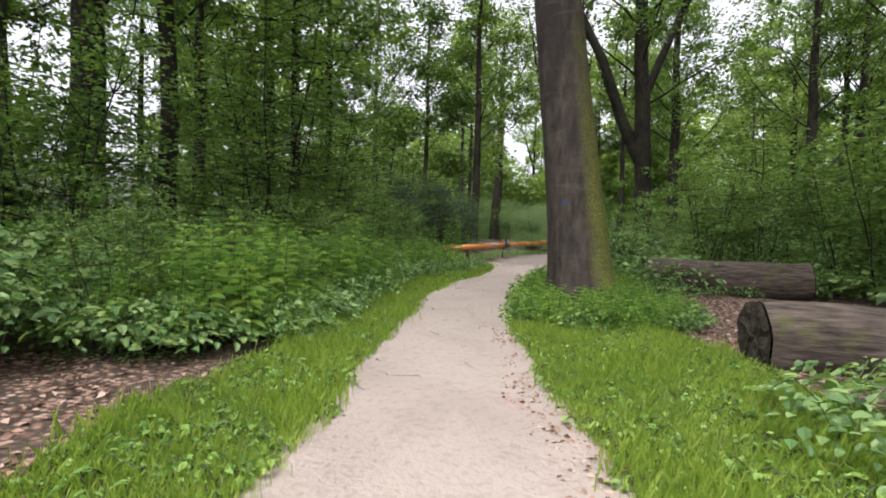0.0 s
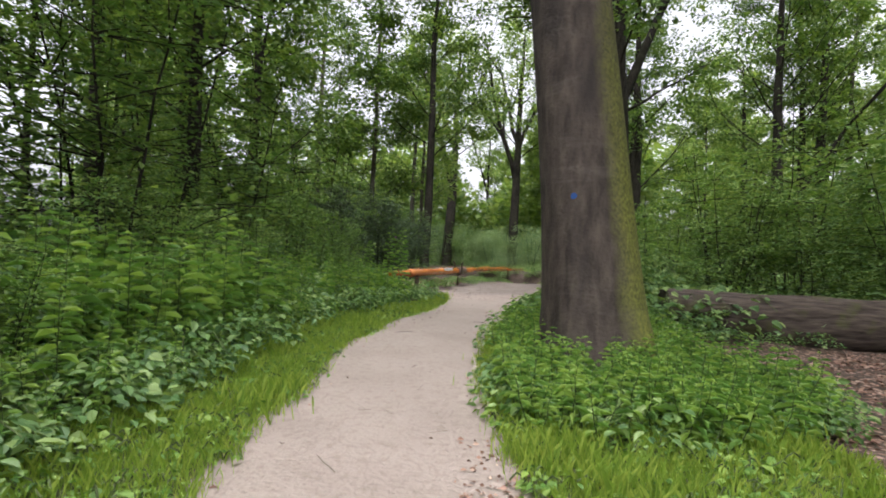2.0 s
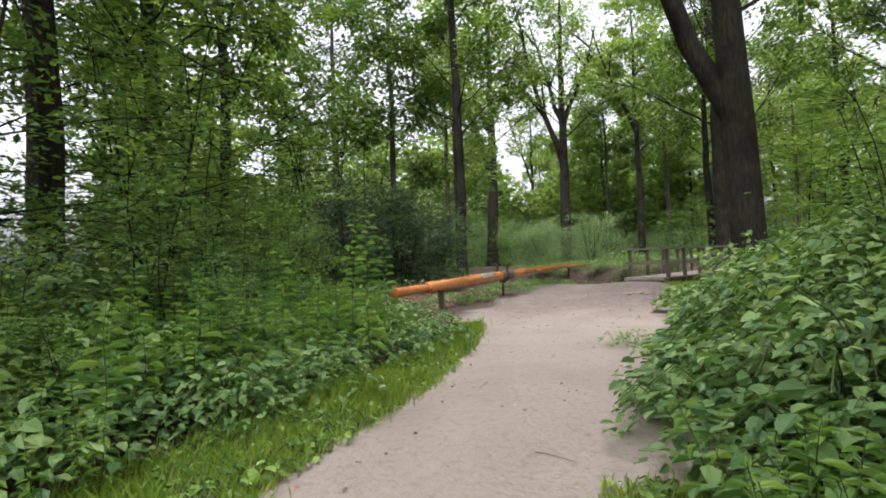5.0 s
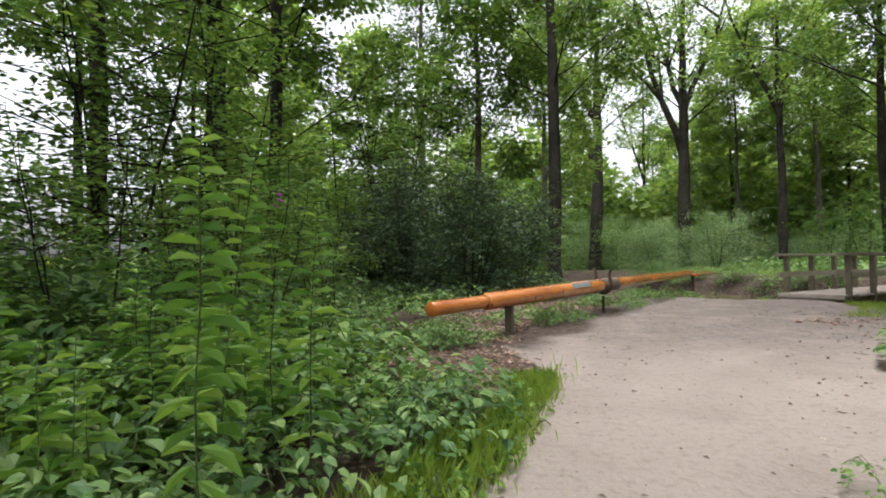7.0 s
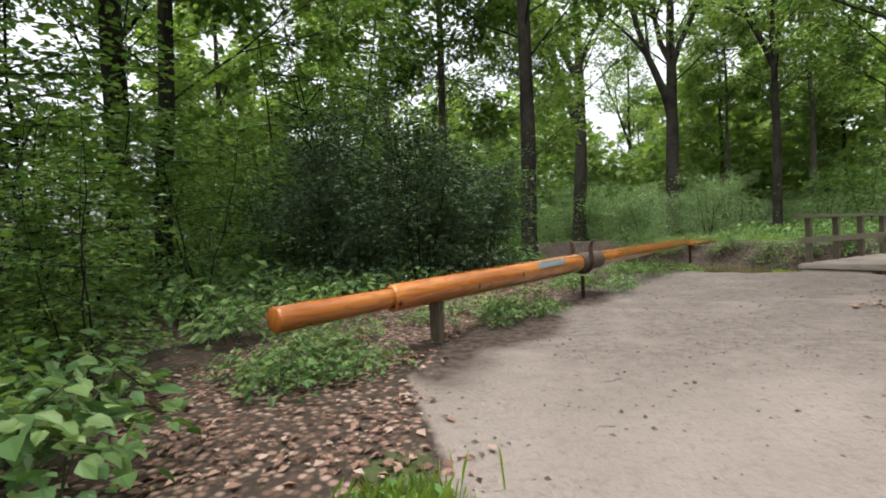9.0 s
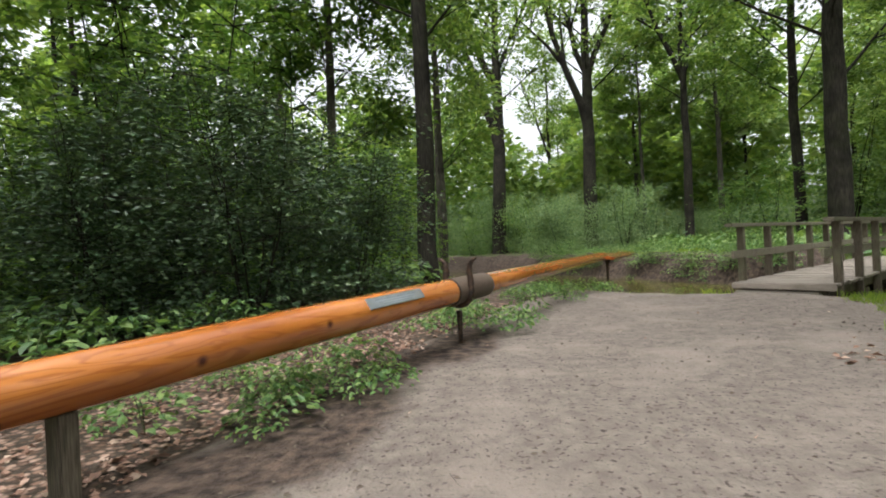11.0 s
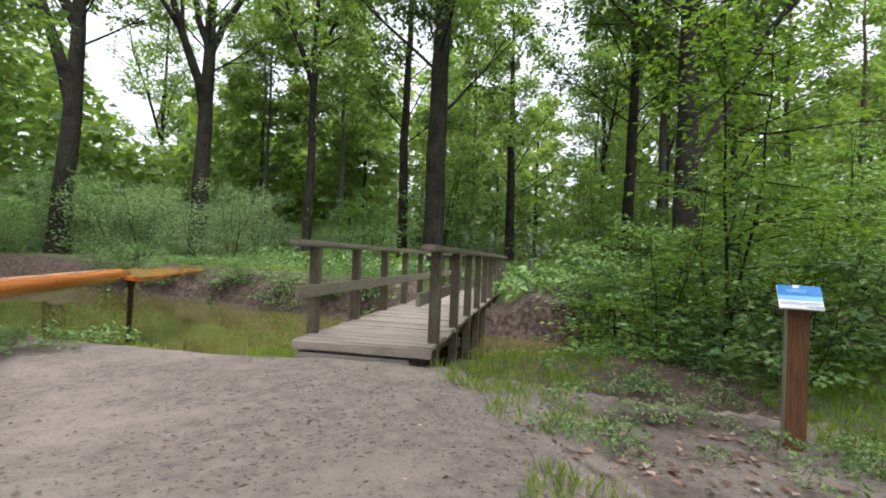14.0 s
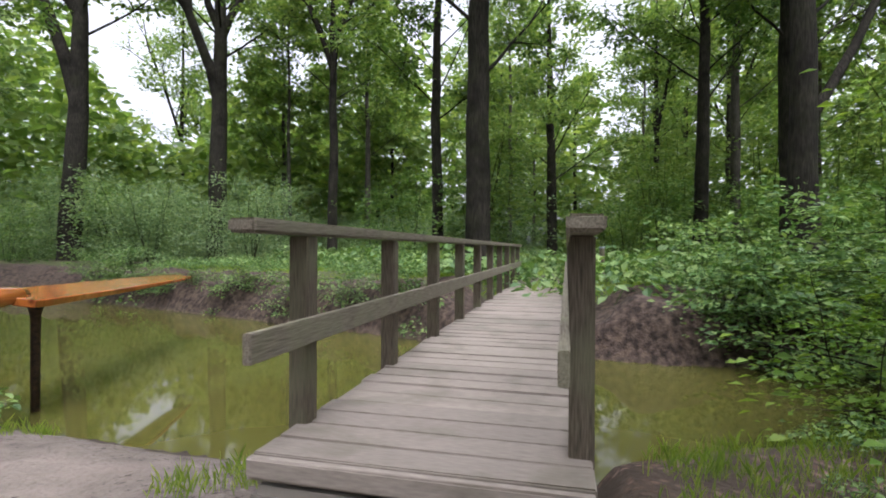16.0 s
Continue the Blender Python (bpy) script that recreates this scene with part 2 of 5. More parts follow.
M_BLUE = plain("sign_blue", (0.006, 0.2, 0.56), 0.35)
M_SKYBLUE = plain("sign_light_blue", (0.22, 0.55, 0.8), 0.35)
M_WHITE = plain("sign_white", (0.78, 0.8, 0.82), 0.35)
M_GREYPRINT = plain("sign_grey_print", (0.3, 0.33, 0.36), 0.4)
M_BLUEDOT = plain("blue_paint_mark", (0.012, 0.05, 0.17), 0.7)
M_CONCRETE = plain("stone_sill", (0.2, 0.18, 0.15), 0.9)
M_PURPLE = plain("foxglove_flower", (0.35, 0.08, 0.3), 0.6)

# ---------------------------------------------------------------- mesh helpers
rng = np.random.default_rng(7)


def raw_mesh(name, V, F, mats, mi=None, smooth=False, attrs=None):
    V, F = np.asarray(V, np.float32), np.asarray(F, np.int32)
    me = bpy.data.meshes.new(name)
    me.vertices.add(len(V))
    me.vertices.foreach_set("co", V.ravel())
    me.loops.add(F.size)
    me.loops.foreach_set("vertex_index", F.ravel())
    me.polygons.add(len(F))
    me.polygons.foreach_set("loop_start", np.arange(len(F), dtype=np.int32) * F.shape[1])
    for m in mats:
        me.materials.append(m)
    if mi is not None:
        me.polygons.foreach_set("material_index", np.asarray(mi, np.int32))
    me.polygons.foreach_set("use_smooth", np.full(len(F), smooth))
    for key, vals in (attrs or {}).items():
        me.attributes.new(key, "FLOAT", "POINT").data.foreach_set("value", np.asarray(vals, np.float32))
    me.update(calc_edges=True)
    return me


def part(name, bm, material, parent=None, label=""):
    """Links a bmesh (or a ready mesh) as one mesh object under its parent."""
    if isinstance(bm, bmesh.types.BMesh):
        me = bpy.data.meshes.new(name)
        bm.to_mesh(me)
        bm.free()
    else:
        me = bm
    if material is not None and not me.materials:
        me.materials.append(material)
    ob = new(name, me)
    ob.parent = parent
    if label:
        ob["label"] = label
    return ob


def empty(name, m, label, category, group="", kind=""):
    e = new(name)
    e.matrix_basis = m
    e.empty_display_size = 0.2
    return tagged(e, label, category, group, kind)


def box(sx, sy, sz, at=(0, 0, 0), bevel=0.008, wobble=0.0):
    bm = bmesh.new()
    bmesh.ops.create_cube(bm, size=1)
    bmesh.ops.scale(bm, vec=(sx, sy, sz), verts=bm.verts)
    if bevel:
        bmesh.ops.bevel(bm, geom=bm.edges, offset=bevel, segments=2, affect="EDGES")
    for v in bm.verts:
        if wobble:
            v.co += Vector([random.uniform(-wobble, wobble) for _ in range(3)])
        v.co += Vector(at)
    return bm


def tube(pts, radii, sides=8, cap=True):
    """Quads of a tube through pts; ring by ring."""
    pts, radii = np.asarray(pts, float), np.asarray(radii, float)
    d = np.gradient(pts, axis=0)
    d /= np.linalg.norm(d, axis=1)[:, None] + 1e-9
    ref = np.where(np.abs(d[:, 2:3]) > 0.9, [[1.0, 0, 0]], [[0, 0, 1.0]])
    a = np.cross(d, ref)
    a /= np.linalg.norm(a, axis=1)[:, None] + 1e-9
    b = np.cross(d, a)
    ang = np.linspace(0, 2 * np.pi, sides, endpoint=False)
    V = pts[:, None] + radii[:, None, None] * (a[:, None] * np.cos(ang)[:, None] + b[:, None] * np.sin(ang)[:, None])
    n = len(pts)
    i, j = np.meshgrid(np.arange(n - 1), np.arange(sides), indexing="ij")
    q = np.stack([i * sides + j, i * sides + (j + 1) % sides, (i + 1) * sides + (j + 1) % sides, (i + 1) * sides + j], -1).reshape(-1, 4)
    V = V.reshape(-1, 3)
    if cap:
        ends = [pts[0], pts[-1]]
        base = len(V)
        V = np.vstack([V, ends])
        extra = []
        for jj in range(0, sides, 2):
            extra.append([base, (jj + 2) % sides, (jj + 1) % sides, jj])
            o = (n - 1) * sides
            extra.append([base + 1, o + jj, o + (jj + 1) % sides, o + (jj + 2) % sides])
        q = np.vstack([q, extra])
    return V, q


def join(parts):
    Vs, Fs, o = [], [], 0
    for V, F in parts:
        Vs.append(V)
        Fs.append(np.asarray(F) + o)
        o += len(V)
    return np.vstack(Vs), np.vstack(Fs)


def unit(v):
    return v / (np.linalg.norm(v, axis=-1, keepdims=True) + 1e-9)


def leaves(P, D, N, L, ratio=0.5, fine=False, droop=0.15):
    """Leaf blades at P along D with face normal N and length L. fine: two folded halves with a rounded outline."""
    D = unit(D)
    S = unit(np.cross(D, N))
    U = np.cross(S, D)
    L = np.broadcast_to(np.asarray(L, float), (len(P),))[:, None]
    W = L * ratio * 0.5
    n = len(P)
    if not fine:
        V = np.stack([P, P + D * L * 0.5 + S * W + U * L * 0.06, P + D * L - U * L * droop, P + D * L * 0.5 - S * W + U * L * 0.06], 1)
        return V.reshape(-1, 3), np.arange(n * 4).reshape(-1, 4)
    V = np.stack([P, P + D * L * 0.3 + S * W + U * L * 0.07, P + D * L * 0.72 + S * W * 0.7 + U * L * 0.03, P + D * L - U * L * droop,
                  P + D * L * 0.72 - S * W * 0.7 + U * L * 0.03, P + D * L * 0.3 - S * W + U * L * 0.07], 1)
    b = (np.arange(n) * 6)[:, None]
    F = np.stack([b + [0, 1, 2, 3], b + [0, 3, 4, 5]], 1).reshape(-1, 4)
    return V.reshape(-1, 3), F


def scatter(variants, places):
    """Lays plants out: variants are (V, F, mi); places rows x, y, z, turn, size, variant. Returns V, F, mi."""
    Vs, Fs, Ms, o = [], [], [], 0
    places = np.asarray(places, float)
    for vi, (V, F, mi) in enumerate(variants):
        rows = places[places[:, 5].astype(int) == vi]
        if not len(rows):
            continue
        c, s = np.cos(rows[:, 3]), np.sin(rows[:, 3])
        X = (V[None, :, 0] * c[:, None] - V[None, :, 1] * s[:, None]) * rows[:, 4:5] + rows[:, 0:1]
        Y = (V[None, :, 0] * s[:, None] + V[None, :, 1] * c[:, None]) * rows[:, 4:5] + rows[:, 1:2]
        Z = V[None, :, 2] * rows[:, 4:5] + rows[:, 2:3]
        W = np.stack([X, Y, Z], -1).reshape(-1, 3)
        FF = (F[None] + (np.arange(len(rows)) * len(V))[:, None, None]).reshape(-1, 4)
        Vs.append(W)
        Fs.append(FF + o)
        Ms.append(np.tile(mi, len(rows)))
        o += len(W)
    return np.vstack(Vs), np.vstack(Fs), np.concatenate(Ms)


# ---------------------------------------------------------------- the lie of the land
BX, BY = 8.6, 26.55                      # foot of the first bridge post
UX, UY = 0.747, 0.665                    # the bridge's way
LEFT_Y = [-60, -1.8, 1.1, 3.3, 6.3, 8.0, 9.6, 10.8, 12.2, 14.3, 15.4, 17.0, 18.4, 20.0, 22.5, 26.5, 28.0, 30.0]
LEFT_X = [-3.0, -1.3, -1.1, -1.0, -0.62, -0.3, 0.3, 0.7, 1.1, 1.45, 1.4, 0.75, 0.75, 1.4, 2.2, 3.8, 5.0, 6.5]
RIGHT_Y = [-60, -1.6, 2.0, 4.2, 6.5, 9.5, 11.2, 12.5, 15.9, 18.2, 20.0, 21.0, 22.2, 23.6, 25.0, 30.0]
RIGHT_X = [-1.0, 0.9, 0.8, 0.9, 1.3, 2.2, 2.5, 3.0, 5.0, 6.3, 7.5, 8.1, 8.6, 9.2, 9.6, 9.6]


def left_edge(y):
    return np.interp(y, LEFT_Y, LEFT_X)


def right_edge(y):
    return np.interp(y, RIGHT_Y, RIGHT_X)


def sn(x, y):
    """Along and across the bridge."""
    return (x - BX) * UX + (y - BY) * UY, -(x - BX) * UY + (y - BY) * UX


def banks(n):
    near = np.interp(n, [-40, -8, -5, -2.8, -1.7, 0, 4, 9, 40], [13, 4.2, 2.8, 1.9, 1.3, 1.0, 1.1, 1.4, 6.0])
    far = np.interp(n, [-40, -8, -3, 0, 2.6, 8.7, 15, 40], [18, 6.5, 5.8, 6.3, 7.2, 9.0, 10.8, 15.0])
    return near, far


def smooth(x, a, b):
    t = np.clip((x - a) / (b - a), 0, 1)
    return t * t * (3 - 2 * t)


def wave(x, y):
    return (np.sin(x * 0.9 + y * 0.37) + np.sin(x * 0.31 - y * 0.83 + 1.3) + np.sin(x * 1.7 + 2.1 * y) * 0.4) / 2.4


WATER_Z = -0.55


def height(x, y):
    s, n = sn(x, y)
    near, far = banks(n)
    z = -0.12 * (1 - smooth(y, 3, 9)) + 0.0 * x
    off = np.maximum(np.maximum(left_edge(y) - x, x - right_edge(y)), 0)
    z = z + smooth(off, 0.3, 3.0) * (0.06 + 0.09 * wave(x, y)) * (1 - np.exp(-((x - 10.8) ** 2 + (y - 21.9) ** 2) / 9))
    z = z - 0.15 * np.exp(-((x - 10.9) ** 2 + (y - 21.95) ** 2) / 3.0)
    z = z + 0.13 * np.exp(-((s + 1.1) ** 2) / 1.6 - ((n + 0.75) ** 2) / 2.2)
    # stream bed between its banks
    into = np.minimum(s - near, far - s)
    bed = -0.55 - 0.5 * smooth(into, 0, 1.5)
    lean_in = np.clip((near - s) / np.where(n > -1.8, 2.1, 1.3), 0, 1)
    slope_near = 1 - (1 - lean_in) ** 2.2
    farw = np.where(n > 0, 1.15, 0.8) + 0.3 * wave(x * 2.3, y * 2.9)
    slope_far = 1 - (1 - np.clip((s - far) / farw, 0, 1)) ** 2.6
    top_far = 0.42 + 0.12 * wave(x * 1.3, y * 1.1)
    z = np.where(s < near, WATER_Z + (z - WATER_Z) * slope_near, z)
    z = np.where(s > far, WATER_Z + (top_far - WATER_Z) * slope_far + (0.2 * wave(x * 3.1, y * 2.7) + 0.07 * wave(x * 8.3, y * 7.1)) * slope_far * (1 - smooth(s - far, 2, 5)), z)
    # level ground under the far end of the bridge and the path beyond
    lane = smooth(2.0 - np.abs(n + 0.75), 0, 0.8) * (s > far)
    z = np.where(s < 13.6, z + lane * (np.minimum(z, 0.02) - z), z + lane * (0.2 - z))
    z = np.where(into > 0, bed, z)
    return z


def hz(x, y):
    return float(height(np.array(float(x)), np.array(float(y))))


def axis(lo, hi, step, far):
    a = np.arange(lo, hi + step / 2, step)
    g = step * np.cumsum(1.35 ** np.arange(1, 40))
    g = g[g < far]
    return np.concatenate([lo - g[::-1], a, hi + g])


gx, gy = axis(-6, 17, 0.16, 900), axis(-7, 42, 0.16, 900)
X, Y = np.meshgrid(gx, gy, indexing="ij")
Z = height(X, Y)
micro = np.sin(X * 5.1 + 1.7 * np.sin(Y * 2.3)) * np.sin(Y * 4.3 + 1.1 * np.sin(X * 3.1))
s_, n_ = sn(X, Y)
near_, far_ = banks(n_)
inside = np.minimum(X - left_edge(Y), right_edge(Y) - X)
sand = smooth(inside, -0.25, 0.25)
sand = np.where(s_ > near_ - 0.15, 0, sand)
sand = np.maximum(sand, ((s_ > 13.9) & (np.abs(n_ + 0.75) < 1.0)).astype(float) * 0.9)
bare = smooth(X - right_edge(Y), -0.1, 0.3) * smooth(Y, 16, 17) * (s_ < -0.6) * smooth(n_, -6.0, -5.2)
sand = np.maximum(sand, bare)
worn = (X > right_edge(Y) - 0.3) * smooth(Y, 7.5, 8.6) * (1 - smooth(Y, 15.5, 16.5)) * (1 - smooth(X - right_edge(Y), 0.3, 1.5))
sand = np.maximum(sand, worn * 0.75)
out = -inside
grass = smooth(out, -0.1, 0.2) * (1 - smooth(out, 0.9, 1.3))
wig = 0.5 * wave(X * 1.9, Y * 1.9)
grass = np.maximum(grass, ((out > 0) & (X > right_edge(Y)) & (Y + wig < 3.2) & (X + wig < 3.0) & (Y > -14)) * 0.9)
grass = np.where(Y > 15.5, 0.0, grass)
grass = np.where((Y > 11.5) & (X < left_edge(Y) - 0.45), 0.0, grass)
grass = np.maximum(grass, (s_ > far_ + 3) * (s_ < far_ + 9) * (n_ > -4) * 0.75)
grass = np.where((s_ > -2.4) & (s_ < near_ - 0.8) & (n_ < -5.4) & (n_ > -12), 0.8, grass)
litter = ((X + wig > 2.8) & (Y + 2 * wig > -1.5) & (Y + wig < 7.2) & (X > right_edge(Y) + 1.5) & (np.hypot(X - 5, Y - 3) + wig < 5.5)) * 1.0
litter = np.maximum(litter, ((X + wig < -2.3) & (Y + wig < 0.7) & (np.hypot(X + 4, Y + 1.5) + wig < 3.6)) * 0.9)
litter = np.maximum(litter, ((Y > 14.2 + 0.8 * wig) & (Y < 27) & (out > 0.1) & (X < left_edge(Y)) & (X > left_edge(Y) - 2.2)) * 0.95)
litter = np.maximum(litter, ((s_ < -0.5) & (n_ < -3.0) & (n_ > -6) & (s_ > -5)) * 0.45)
mud = np.where(s_ > far_ - 0.3, (1 - smooth(s_ - far_, 2.2, 4.0)) * 1.0, 0)
mud = np.maximum(mud, (s_ > near_ - 0.35) * (s_ < far_) * 1.0)
mud = np.maximum(mud, 0.45 * bare * (0.8 + 0.6 * wave(X * 2.7, Y * 3.1)))
grass = grass * (1 - worn) * (1 - bare)
mud = np.maximum(mud, (0.78 + 0.45 * wave(X * 3.3, Y * 2.9)) * np.exp(-((X - left_edge(Y) - 0.4) ** 2) / 0.55) * smooth(Y, 16, 17.5) * (1 - smooth(Y, 23, 25)))
dirt_ = smooth(Y, 14.5, 19) * sand
Z = Z + 0.005 * dirt_ * np.sin(X * 9.3 + 2 * np.sin(Y * 4.1)) * np.sin(Y * 8.1 + 2 * np.sin(X * 5.3))
Z = Z + 0.012 * micro * (np.abs(X) < 30) * sand + 0.02 * micro * (1 - sand)
nx, ny = len(gx), len(gy)
ii, jj = np.meshgrid(np.arange(nx - 1), np.arange(ny - 1), indexing="ij")
F = np.stack([ii * ny + jj, (ii + 1) * ny + jj, (ii + 1) * ny + jj + 1, ii * ny + jj + 1], -1).reshape(-1, 4)
ground = new("ground", raw_mesh("ground", np.stack([X, Y, Z], -1).reshape(-1, 3), F, [M_GROUND], smooth=True,
             attrs={"sand": sand.ravel(), "grass": grass.ravel(), "litter": litter.ravel(), "mud": mud.ravel(), "dirt": dirt_.ravel()}))
tagged(ground, "pale sandy woodland path between grass verges and leaf litter", "ground", kind="structure")

wv_n = np.linspace(-45, 45, 91)
wa, wb = banks(wv_n)
rows = []
for f in np.linspace(0, 1, 9):
    s = wa - 0.6 + (wb - wa + 1.2) * f
    rows.append(np.stack([BX + s * UX - wv_n * UY, BY + s * UY + wv_n * UX, np.full_like(s, WATER_Z + 0.03)], -1))
V = np.stack(rows).reshape(-1, 3)
i, j = np.meshgrid(np.arange(8), np.arange(90), indexing="ij")
F = np.stack([i * 91 + j, i * 91 + j + 1, (i + 1) * 91 + j + 1, (i + 1) * 91 + j], -1).reshape(-1, 4)
water = new("water", raw_mesh("water", V, F[:, ::-1], [M_WATER], smooth=True))
tagged(water, "still olive-brown stream water reflecting the bright sky", "water", kind="structure")

# ---------------------------------------------------------------- footbridge
BRIDGE = Matrix(((UX, -UY, 0, BX), (UY, UX, 0, BY), (0, 0, 1, 0), (0, 0, 0, 1)))
DECK_Z, WIDE, STEP, POSTS = 0.27, 1.54, 1.51, 10
bridge = empty("footbridge", BRIDGE, "weathered grey wooden footbridge with post-and-rail sides over a stream", "footbridge")
END = STEP * (POSTS - 1) + 0.6
for side, y in (("left", 0.06), ("right", -WIDE - 0.02)):
    for i in range(POSTS):
        x = i * STEP + (0.0 if side == "left" else -0.1)
        deep = 0.55 if i == 0 else 1.5
        p = part("post", box(0.125, 0.125, 1.11 + deep, (0, 0, (1.11 - deep) / 2), 0.008), M_POST, bridge)
        p.location = (x, y, DECK_Z)
        p.rotation_euler = (0, 0, random.uniform(-0.03, 0.03))
    inner = -0.085 if side == "left" else 0.085
    part("handrail", box(END + 0.6, 0.16, 0.075, ((END - 0.6) / 2, y, DECK_Z + 1.152), 0.014, 0.003), M_RAIL, bridge)
    part("mid_rail", box(END + 0.67, 0.05, 0.15, ((END - 0.67) / 2, y + inner, DECK_Z + 0.56), 0.006, 0.001), M_RAIL, bridge)
    part("beam", box(END + 0.3, 0.12, 0.2, (END / 2 - 0.25, y + inner * 1.6, DECK_Z - 0.165), 0.006), M_POST, bridge)
part("beam", box(END + 0.3, 0.14, 0.2, (END / 2 - 0.25, -WIDE / 2, DECK_Z - 0.165), 0.006), M_POST, bridge)
for s in (2.1, 4.9, 7.6):
    part("cross_beam", box(0.15, WIDE + 0.04, 0.15, (s, -WIDE / 2, DECK_Z - 0.345), 0.006), M_POST, bridge)
plank_meshes = []
for q in range(5):
    me = bpy.data.meshes.new("plank")
    bm = box(0.222, WIDE + 0.14, 0.055, (0, 0, 0), 0.006, 0.003)
    bm.to_mesh(me)
    bm.free()
    me.materials.append(M_DECK)
    plank_meshes.append(me)
s = -0.37
while s < END - 0.1:
    pl = new("plank", plank_meshes[random.randrange(5)])
    pl.parent = bridge
    pl.location = (s, -WIDE / 2 + random.uniform(-0.012, 0.012), DECK_Z - 0.0275 + random.uniform(-0.004, 0.004))
    pl.rotation_euler = (random.uniform(-0.004, 0.004), 0, random.uniform(-0.004, 0.004))
    s += 0.234
part("front_board", box(0.06, WIDE + 0.16, 0.11, (-0.505, -WIDE / 2, DECK_Z - 0.065), 0.012, 0.004), M_DECK, bridge)
sill = part("sill", box(0.3, WIDE - 0.1, 0.16, (0, 0, 0), 0.03, 0.012), M_CONCRETE)
sill.matrix_basis = BRIDGE @ pose(-0.4, -WIDE / 2 + 0.1, DECK_Z - 0.235)
tagged(sill, "mossy stone sill under the front edge of the bridge", "sill")

# ---------------------------------------------------------------- the varnished pole
PA = Vector((-0.28, 16.55, 0.6))
PX, PY = 0.454, 0.891
pole = empty("wooden_pole", Matrix(((PX, -PY, 0, PA.x), (PY, PX, 0, PA.y), (0, 0, 1, 0), (0, 0, 0, 1))),
             "giant varnished orange wooden pole with flat blade end on iron supports", "wooden pole")


def pz(s):
    return 0.60 + 0.0125 * s


def lathe(profile, sides=28):
    return tube([(s, 0, pz(s)) for s, r in profile], [r for s, r in profile], sides)


def laid(name, VF, mats, parent, label="", smooth_=True):
    """A tube along the pole whose material runs along its own z."""
    V, F = VF
    W = np.stack([V[:, 1], V[:, 2], V[:, 0]], -1)
    ob = part(name, raw_mesh(name, W, F, mats, smooth=smooth_), None, parent, label)
    ob.matrix_basis = Matrix(((0, 0, 1, 0), (1, 0, 0, 0), (0, 1, 0, 0), (0, 0, 0, 1)))
    return ob


laid("grip", lathe([(0, 0.10), (0.015, 0.114), (0.05, 0.118), (0.6, 0.115), (1.3, 0.112), (1.42, 0.116)]), [M_POLE], pole, "thinner rounded end of the pole")
laid("shaft", lathe([(1.40, 0.116), (1.405, 0.132), (1.44, 0.148), (1.8, 0.156), (3.2, 0.164), (4.8, 0.168), (6.0, 0.168), (6.36, 0.167), (7.5, 0.16), (9, 0.15),
                     (11, 0.138), (13, 0.127), (14.8, 0.118), (15.3, 0.112), (15.6, 0.095), (15.75, 0.05)]), [M_POLE], pole)
laid("band", lathe([(6.4, 0.171), (6.42, 0.177), (7.42, 0.17), (7.45, 0.163)]), [M_BAND], pole, "grey-brown sleeve round the pole")
laid("ring", lathe([(6.38, 0.172), (6.385, 0.182), (6.415, 0.182), (6.42, 0.172)]), [M_IRON], pole)
bm = bmesh.new()
blade_rows = []
for s, w, t in ((15.45, 0.29, 0.085), (15.6, 0.31, 0.085), (17.0, 0.3, 0.075), (18.5, 0.26, 0.06), (19.7, 0.2, 0.045), (20.1, 0.15, 0.035)):
    zc = 0.80 - 0.009 * (s - 15.5)
    blade_rows.append([bm.verts.new((s, y, zc + y * 0.14 + dz)) for y, dz in ((-w, 0), (w, 0), (w * 0.94, -t), (-w * 0.94, -t))])
for a, b in zip(blade_rows, blade_rows[1:]):
    for q in range(4):
        bm.faces.new((a[q], b[q], b[(q + 1) % 4], a[(q + 1) % 4]))
bm.faces.new(blade_rows[0])
bm.faces.new(blade_rows[-1][::-1])
bmesh.ops.recalc_face_normals(bm, faces=bm.faces)
bmesh.ops.bevel(bm, geom=bm.edges, offset=0.008, segments=1, affect="EDGES")
part("blade", bm, M_POLE, pole, "flat plank-like end cut from the pole")
# plaque facing the path, tilted up
pq = part("plaque", box(0.95, 0.012, 0.115, (0, 0, 0), 0.003), M_STEEL, pole, "brushed steel plaque")
pq.location = (5.08, -0.142, pz(5.08) + 0.095)
pq.rotation_euler = (radians(-33), radians(-0.7), 0)
for zz, ln in ((0.022, 0.7), (-0.005, 0.62), (-0.03, 0.5)):
    tx = part("text_bar", box(ln, 0.002, 0.011, (0, -0.0075, zz), 0), M_GREYPRINT, pq)
s = 2.2
part("support_post", box(0.1, 0.15, pz(s) - 0.14 + 0.3, (s, 0, (pz(s) - 0.14 - 0.3) / 2), 0.01), M_POST, pole, "short dark wooden support post")
stem = [(6.66, 0, -0.4), (6.66, 0, 0.2), (6.66, 0, 0.42)]
V1 = tube(stem, [0.034, 0.034, 0.04], 10)
part("iron_stem", raw_mesh("iron_stem", *V1, [M_IRON], smooth=True), None, pole)
cz = pz(6.66)
